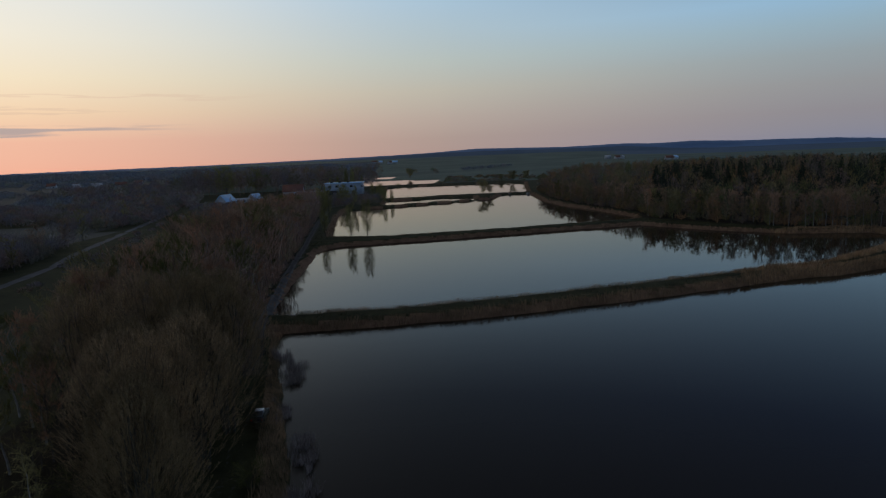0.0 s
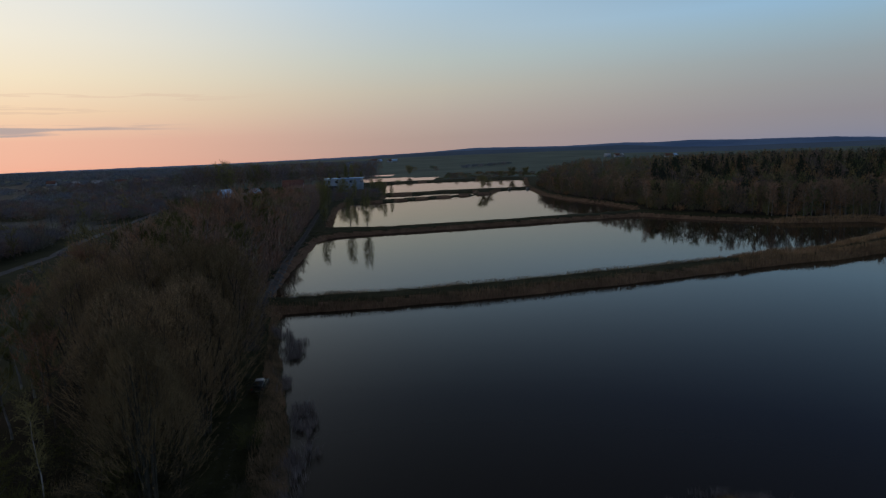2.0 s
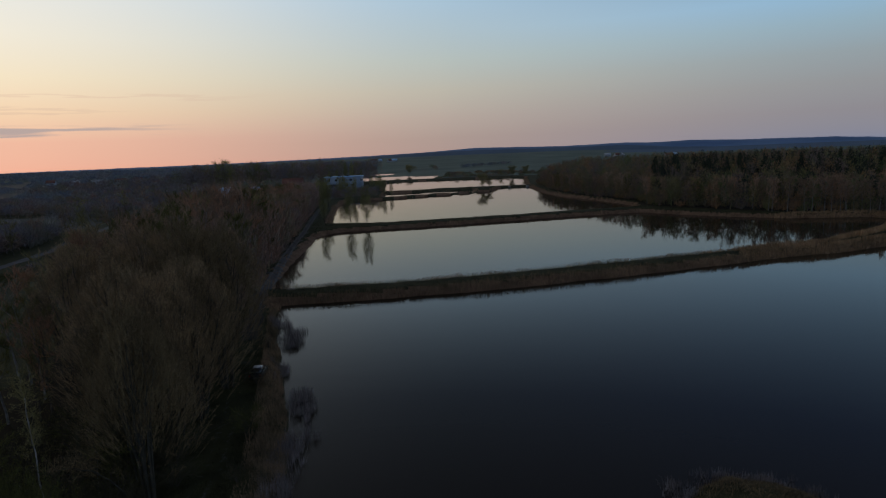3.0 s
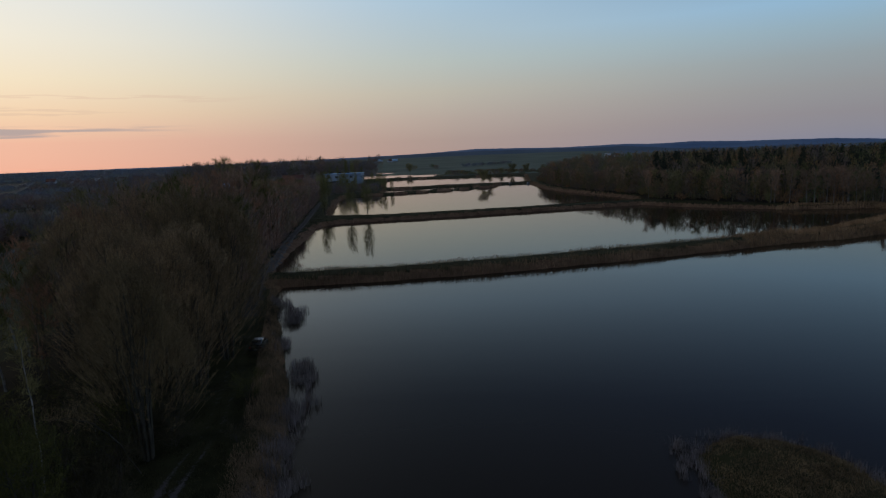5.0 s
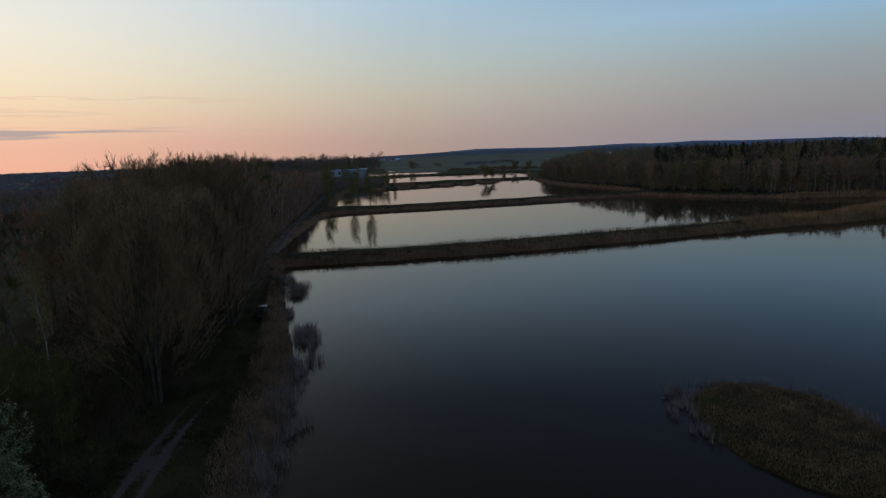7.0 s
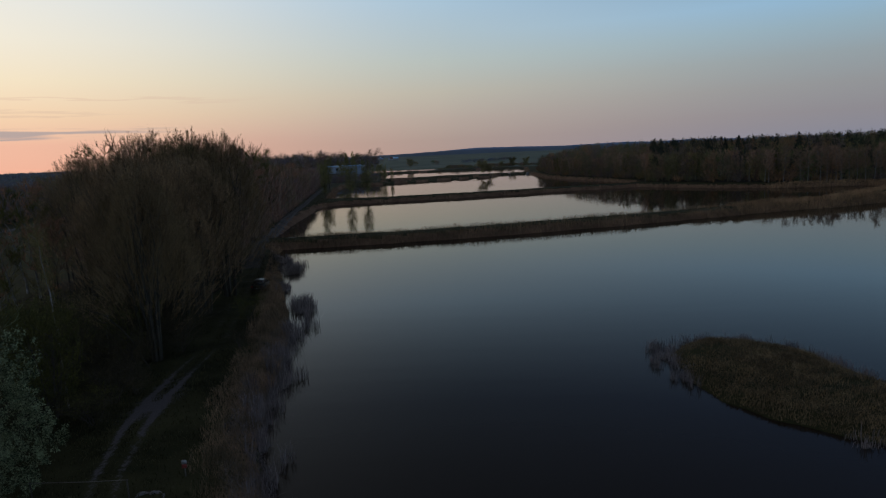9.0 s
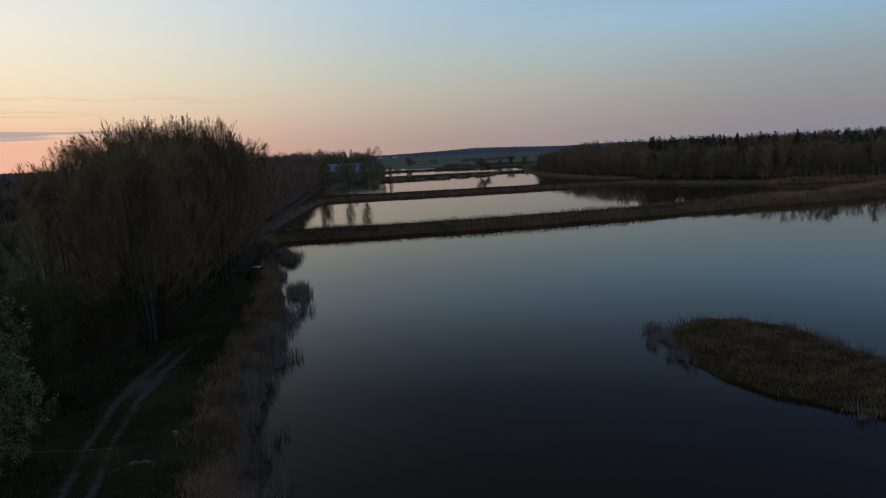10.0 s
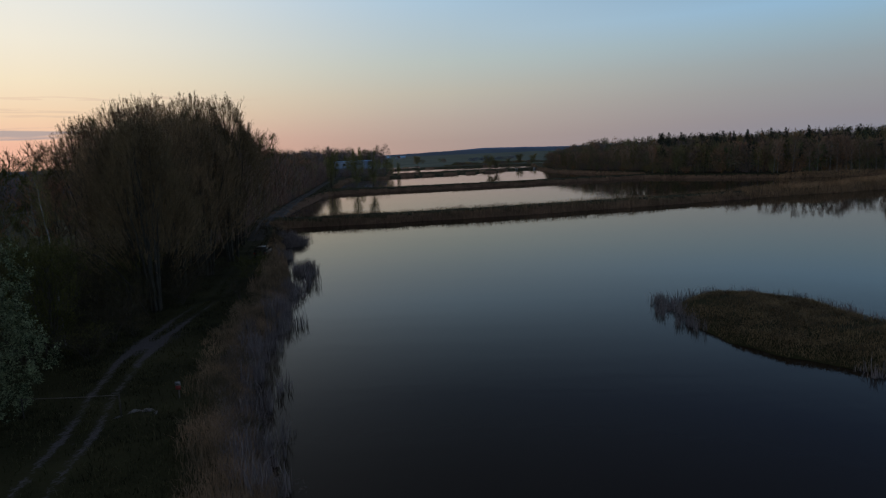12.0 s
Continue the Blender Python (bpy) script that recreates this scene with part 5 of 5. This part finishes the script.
house(-157, 449, 72, 11, 9, 3.0, 4.4, M_SHEET, M_WALL, "white farmhouse with a sheet-metal roof tinted like the sky it mirrors", 4)
house(-143, 473, 66, 8, 7, 2.8, 3.4, M_SHEET, M_WALL, "small white outbuilding with a metal roof tinted like the sky it mirrors", 2)
house(-150, 462, 14, 11, 5, 2.6, 1.0, M_WALL, M_WALL, "low white shed between two farm buildings", 2)
house(-123, 512, 5, 16, 11, 5.0, 5.2, M_TILE, M_WALL, "old house with a red-brown tiled roof among trees", 4)
FAR_HOUSES = ((-538, 914, 70, M_WALL), (-624, 995, 15, M_TILE), (-475, 921, 30, M_TILE), (-474, 973, 10, M_TILE), (-507, 914, 40, M_WALL),
              (-208, 1900, 10, M_TILE), (-186, 1860, 40, M_SHEET), (-150, 1770, 60, M_TILE), (-138, 1800, 5, M_SHEET), (385, 1390, 20, M_TILE), (400, 1405, 60, M_WALL), (435, 1210, 5, M_TILE), (452, 1225, 35, M_SHEET), (372, 1420, 0, M_WALL))
for i, (x, y, turn, mat) in enumerate(FAR_HOUSES):
    house(x, y, turn, 11 + i % 3 * 2, 9, 4.0, 4.0, mat, M_WALL, ("white village house with a metal roof" if mat is M_SHEET else "white village house with a tiled roof" if mat is M_TILE else "pale rendered village house far across the fields"), 3)


def works(x, y):
    """The two-storey farm works with its long dark annex."""
    root = tagged(new("farm_building"), "long pale two-storey farm building with a flat roof", "building")
    root.matrix_basis = Matrix.Translation((x, y, 0.6)) @ Matrix.Rotation(radians(-6), 4, "Z")
    solid("wall", M_WORKS, root, 0, 0, 0, 29, 13, 10.2)
    roof = solid("roof", M_SHEET, root, -0.5, -0.6, 10.2, 29.5, 13.6, 10.75, "pale blue sheet roof edge")
    for i in range(3):
        solid("roof_vent", M_DARKWALL, roof, 3.5 + i * 7, 3, 10.75, 5.4 + i * 7, 5, 11.7)
    for level, n in ((6.9, 4), (2.6, 5)):
        for i in range(n):
            cx0 = 2.5 + i * (24.0 / n)
            win = solid("window", M_WALL, root, cx0, -0.08, level, cx0 + 2.3, 0.02, level + 1.9)
            solid("pane", M_GLASS, win, cx0 + 0.12, -0.13, level + 0.12, cx0 + 1.1, -0.07, level + 1.78)
            solid("pane", M_GLASS, win, cx0 + 1.2, -0.13, level + 0.12, cx0 + 2.18, -0.07, level + 1.78)
    for i in range(3):
        solid("window", M_GLASS, root, 28.98, 2 + i * 3.6, 6.6, 29.06, 4 + i * 3.6, 8.5)
    annex = tagged(new("farm_shed"), "low dark open-fronted shed beside the farm building", "shed")
    annex.matrix_basis = Matrix.Translation((x - 24, y - 4, 0.6)) @ Matrix.Rotation(radians(-6), 4, "Z")
    solid("wall", M_DARKWALL, annex, 0, 0, 0, 34, 9, 4.6)
    solid("roof", M_SHEET, annex, -0.6, -0.9, 4.6, 23.5, 9.6, 4.95, "pale grey-blue sheet roof")
    for i in range(8):
        solid("post", M_BOARD, annex, 0.3 + i * 4.6, -0.35, 0, 0.6 + i * 4.6, -0.05, 4.6)


works(-96, 506)

# ---- things beside the near track ----
def leafy_crown(seed, height, radius, clusters, per, leaf):
    """Trunk with limbs, and a rounded uneven crown of leaf clusters."""
    r = np.random.default_rng(seed)
    wood_s, crown = bare_tree(seed, height * 0.9, radius * 0.75, stems=3, limbs=16, sub=5, twigs=5, twig=0.6, width=0.025, low=0.08)
    d = unit(r.normal(size=(clusters, 3)))
    lump = 1 + 0.16 * np.sin(d[:, 0] * 5 + 1) * np.sin(d[:, 1] * 6) + 0.12 * np.sin(d[:, 2] * 7 + d[:, 0] * 4)
    q = np.where(r.uniform(size=clusters) < 0.75, r.uniform(0.82, 1.0, clusters), r.uniform(0.4, 0.85, clusters)) * lump
    c = d * q[:, None] * np.column_stack([np.where(d[:, 2:] < 0, radius * np.sqrt(1 + d[:, 2:] ** 2), radius)] * 2 + [np.full((clusters, 1), height * 0.47)]) + (0, 0, height * 0.45)
    at = (c[:, None] + r.normal(size=(clusters, per, 3)) * (0.095, 0.095, 0.095)).reshape(-1, 3)
    leaves(crown, at, leaf * r.uniform(0.6, 1.3, len(at)), r)
    return wood_s, crown


blossom = tree("blossom_tree", leafy_crown(600, 9.6, 4.4, 2500, 28, 0.066), (M_BARK, M_BLOSSOM), "round leafy tree in pale green-white blossom beside the track")
plant(blossom, -23.55, 24.5, 0.7, 1.0, first=True)

shrub = tree("shrub", bare_tree(620, 3.2, 1.8, stems=5, limbs=7, sub=5, twigs=7, twig=0.5, width=0.022, leafy=1.3, leaf=0.055, low=0.05), (M_BARK, M_LEAF), "low shrub with young yellow-green leaves", "shrub", "shrubs beside the track")
shrub_bare = tree("shrub", bare_tree(621, 2.8, 1.9, stems=5, limbs=7, sub=5, twigs=7, twig=0.6, width=0.022, low=0.05, lean=0.25), (M_BARK, M_SHRUB), "low tangled bare shrub", "shrub", "shrubs beside the track")
for i, (x, y, k, size) in enumerate(((-27.0, 36.0, 0, 1.0), (-24.5, 39.5, 1, 0.9), (-30.5, 35.0, 0, 1.3), (-25.0, 33.0, 1, 0.8), (-28.5, 44.5, 1, 1.2), (-24.2, 46.0, 1, 0.8), (-33.5, 32.0, 0, 1.4), (-21.6, 33.6, 1, 0.75),
                                      (-22.2, 36.8, 1, 0.9), (-23.0, 40.6, 1, 0.85), (-22.8, 34.6, 0, 0.8), (-21.6, 38.6, 1, 0.6), (-22.0, 69.5, 1, 0.7), (-19.4, 57.0, 0, 0.8), (-17.4, 48.0, 1, 0.55), (-31.2, 40.5, 0, 1.1), (-26.0, 29.5, 1, 0.8), (-37.0, 36.0, 0, 1.3), (-31.0, 28.0, 1, 1.2), (-24.6, 83.0, 1, 0.9), (-40.0, 41.0, 1, 1.6), (-44.0, 42.0, 0, 1.5), (-47.0, 46.0, 1, 1.7), (-34.5, 42.5, 1, 1.3),
                                      (-38.0, 46.5, 0, 1.4), (-42.5, 37.0, 1, 1.5), (-49.5, 41.0, 0, 1.6), (-36.2, 51.5, 1, 1.4), (-41.0, 33.0, 0, 1.4), (-46.0, 36.0, 1, 1.4), (-51.5, 48.0, 1, 1.8), (-31.0, 47.5, 1, 1.2), (-44.5, 50.0, 1, 1.5), (-27.2, 49.4, 0, 1.3), (-30.2, 50.6, 1, 1.6), (-24.2, 52.4, 1, 1.3), (-33.4, 54.2, 0, 1.6), (-25.8, 51.4, 1, 1.2), (-28.6, 51.6, 1, 1.5), (-24.6, 43.6, 1, 1.1), (-26.2, 45.4, 0, 1.2), (-22.4, 47.8, 1, 0.8), (-23.4, 50.2, 1, 1.0), (-25.4, 41.2, 1, 1.2))):
    bush = plant((shrub, shrub_bare)[k], x, y, i * 1.9, size, first=i < 2)
    bush.scale = (size * (0.9 + 0.12 * (i % 4)), size * (1.25 - 0.1 * (i % 3)), size * (0.62 + 0.09 * (i % 5)))

gate = tagged(new("barrier_gate"), "thin weathered wooden pole barrier across the farm track", "barrier")
gz = 0.85
for name, pts, rad in (("boom", [(-19.9, 25.0, gz + 0.86), (-17.0, 24.7, gz + 0.97), (-14.9, 24.5, gz + 1.10)], 0.015), ("post", [(-14.95, 24.5, gz - 0.2), (-14.95, 24.5, gz + 1.12)], 0.035), ("post", [(-19.85, 25.0, gz - 0.2), (-19.85, 25.0, gz + 0.88)], 0.03)):
    s = Shape()
    tube(s, pts, [rad] * len(pts), 10)
    part(name, s.mesh(name, M_BOARD if name == "boom" else M_BARK, smooth=True), gate)

sign = tagged(new("warning_sign"), "small white and red warning sign on a thin post", "sign")
s = Shape()
tube(s, [(-13.25, 26.74, 0.4), (-13.22, 26.72, 1.75)], [0.03, 0.03], 8)
part("post", s.mesh("post", M_BOARD, smooth=True), sign)
plate = solid("plate", M_SIGNWHITE, sign, -13.36, 26.66, 1.52, -13.1, 26.69, 1.70, "white enamel plate")
solid("plate", M_SIGNRED, sign, -13.35, 26.66, 1.3, -13.11, 26.69, 1.50, "faded red plate")
for i in range(2):
    solid("writing_bar", M_RUBBER, plate, -13.33, 26.652, 1.56 + i * 0.06, -13.13, 26.658, 1.58 + i * 0.06)


def heap(x, y, seed):
    """A crescent of dug-out sand and stones."""
    r = np.random.default_rng(seed)
    s = Shape()
    n, m = 26, 9
    v = []
    for i in range(n):
        a = math.radians(-5 + 195 * i / (n - 1))
        swell = math.sin(math.pi * i / (n - 1)) ** 0.6 + 0.02
        for j in range(m):
            b = math.pi * j / (m - 1)
            rad = 0.88 + (0.15 + 0.05 * math.sin(i * 1.7)) * swell * math.cos(b) + 0.05 * math.sin(i * 0.9) + r.normal() * 0.025
            v.append((x + math.cos(a) * rad * 1.15, y + math.sin(a) * rad * 1.3 - 0.9, 0.80 + (0.15 + 0.06 * math.sin(i * 1.3)) * swell * math.sin(b) + r.normal() * 0.025))
    s.add(v, [(i * m + j, (i + 1) * m + j, (i + 1) * m + j + 1, i * m + j + 1) for i in range(n - 1) for j in range(m - 1)])
    return tagged(new("sand_heap", s.mesh("sand_heap", M_SAND, smooth=True)), "low crescent heap of pale dug sand on grass", "heap")


heap(-14.2, 24.9, 5)


def parked_car(x, y, turn):
    """A dark estate car; its length along its own y."""
    root = tagged(new("car"), "black estate car with a pale sky glint on its roof, parked beside the track", "car")
    z = float(ground_z(np.array([x]), np.array([y]))[0])
    root.matrix_basis = Matrix.Translation((x, y, z)) @ Matrix.Rotation(radians(turn), 4, "Z") @ Matrix.Scale(0.84, 4)

    def loft(name, mat, rings, parent, label=""):
        s = Shape()
        k = len(rings[0])
        s.add([p for ring in rings for p in ring], [(i * k + j, i * k + (j + 1) % k, (i + 1) * k + (j + 1) % k, (i + 1) * k + j) for i in range(len(rings) - 1) for j in range(k)])
        s.f.append(list(range(k - 1, -1, -1)))
        s.f.append([(len(rings) - 1) * k + j for j in range(k)])
        return part(name, s.mesh(name, mat), parent, label)

    def section(yy, w, z0, z1, tuck=0.86):
        return [(-w * 0.94, yy, z0), (w * 0.94, yy, z0), (w, yy, z0 + 0.22), (w, yy, z1 - 0.16), (w * tuck, yy, z1), (-w * tuck, yy, z1), (-w, yy, z1 - 0.16), (-w, yy, z0 + 0.22)]

    body = loft("body", M_CARPAINT, [section(-2.15, 0.78, 0.34, 0.82), section(-2.0, 0.87, 0.26, 0.95), section(-0.9, 0.89, 0.24, 1.0), section(0.9, 0.89, 0.24, 0.98), section(1.75, 0.87, 0.26, 0.86), section(2.12, 0.76, 0.34, 0.70)], root)

    def cabin(yy, w0, w1, z0, z1):
        return [(-w0, yy, z0), (w0, yy, z0), (w1, yy, z1), (-w1, yy, z1)]

    loft("cabin", M_GLASS, [[(-0.8, -2.02, 0.93), (0.8, -2.02, 0.93), (0.62, -1.72, 1.42), (-0.62, -1.72, 1.42)], cabin(-0.6, 0.82, 0.64, 0.96, 1.46), [(-0.82, 1.15, 0.96), (0.82, 1.15, 0.96), (0.62, 0.42, 1.44), (-0.62, 0.42, 1.44)]], root, "dark glass mirroring the sky")
    roof = solid("roof", M_CARPAINT, root, -0.64, -1.74, 1.42, 0.64, 0.42, 1.475)
    # Added pale plate: a painted sky reflection, sized like the bright streak.
    solid("roof_panel", M_CARGLINT, roof, -0.56, -0.75, 1.472, 0.56, 0.25, 1.49, "pale panel painted as the sky's reflection on the roof")
    for sx in (-0.86, 0.86):
        for sy in (-1.35, 1.38):
            s = Shape()
            tube(s, [(sx - 0.1, sy, 0.31), (sx + 0.1, sy, 0.31)], [0.31, 0.31], 18)
            s.f.append(list(range(17, -1, -1)))
            s.f.append(list(range(18, 36)))
            wheel = part("wheel", s.mesh("tyre", M_RUBBER), root)
            s = Shape()
            e = sx + (0.105 if sx > 0 else -0.105)
            tube(s, [(e - 0.01, sy, 0.31), (e + 0.01, sy, 0.31)], [0.19, 0.19], 14)
            s.f.append(list(range(13, -1, -1)))
            s.f.append(list(range(14, 28)))
            part("rim", s.mesh("rim", M_STEEL), wheel)
        solid("headlight", M_LAMP, root, sx * 0.78 - 0.14, 2.02, 0.58, sx * 0.78 + 0.14, 2.13, 0.72)
        solid("tail_light", M_REDLAMP, root, sx * 0.86 - 0.1, -2.17, 0.62, sx * 0.86 + 0.1, -2.06, 0.86)
        solid("wing_mirror", M_CARPAINT, root, sx * 1.12 - 0.09, 0.82, 0.98, sx * 1.12 + 0.09, 0.92, 1.12)
    solid("bumper", M_CARPAINT, root, -0.8, -2.24, 0.34, 0.8, -2.1, 0.56)
    solid("number_plate", M_SIGNWHITE, root, -0.26, -2.26, 0.42, 0.26, -2.235, 0.53)
    return root


parked_car(-22.9, 72.8, 3)


def sluice(x, y, turn, label="small concrete sluice box at the pond's edge"):
    root = tagged(new("sluice"), label, "sluice", "sluices of the ponds")
    root.matrix_basis = Matrix.Translation((x, y, 0)) @ Matrix.Rotation(radians(turn), 4, "Z")
    for sx in (-0.75, 0.55):
        solid("side_wall", M_CONCRETE, root, sx, -0.8, -0.6, sx + 0.2, 0.8, 1.25)
    solid("back_wall", M_CONCRETE, root, -0.55, 0.6, -0.6, 0.55, 0.8, 1.25)
    for i in range(5):
        solid("board", M_BOARD, root, -0.54, -0.45, -0.5 + i * 0.27, 0.54, -0.38, -0.25 + i * 0.27)
    solid("deck", M_BOARD, root, -0.8, -0.82, 1.26, 0.8, 0.82, 1.33)
    return root


for x, y, turn in ((47, 448, 10), (60, 447.5, 40), (84.5, 146.5, 20), (-30.5, 120, 60)):
    sluice(x, y, turn)
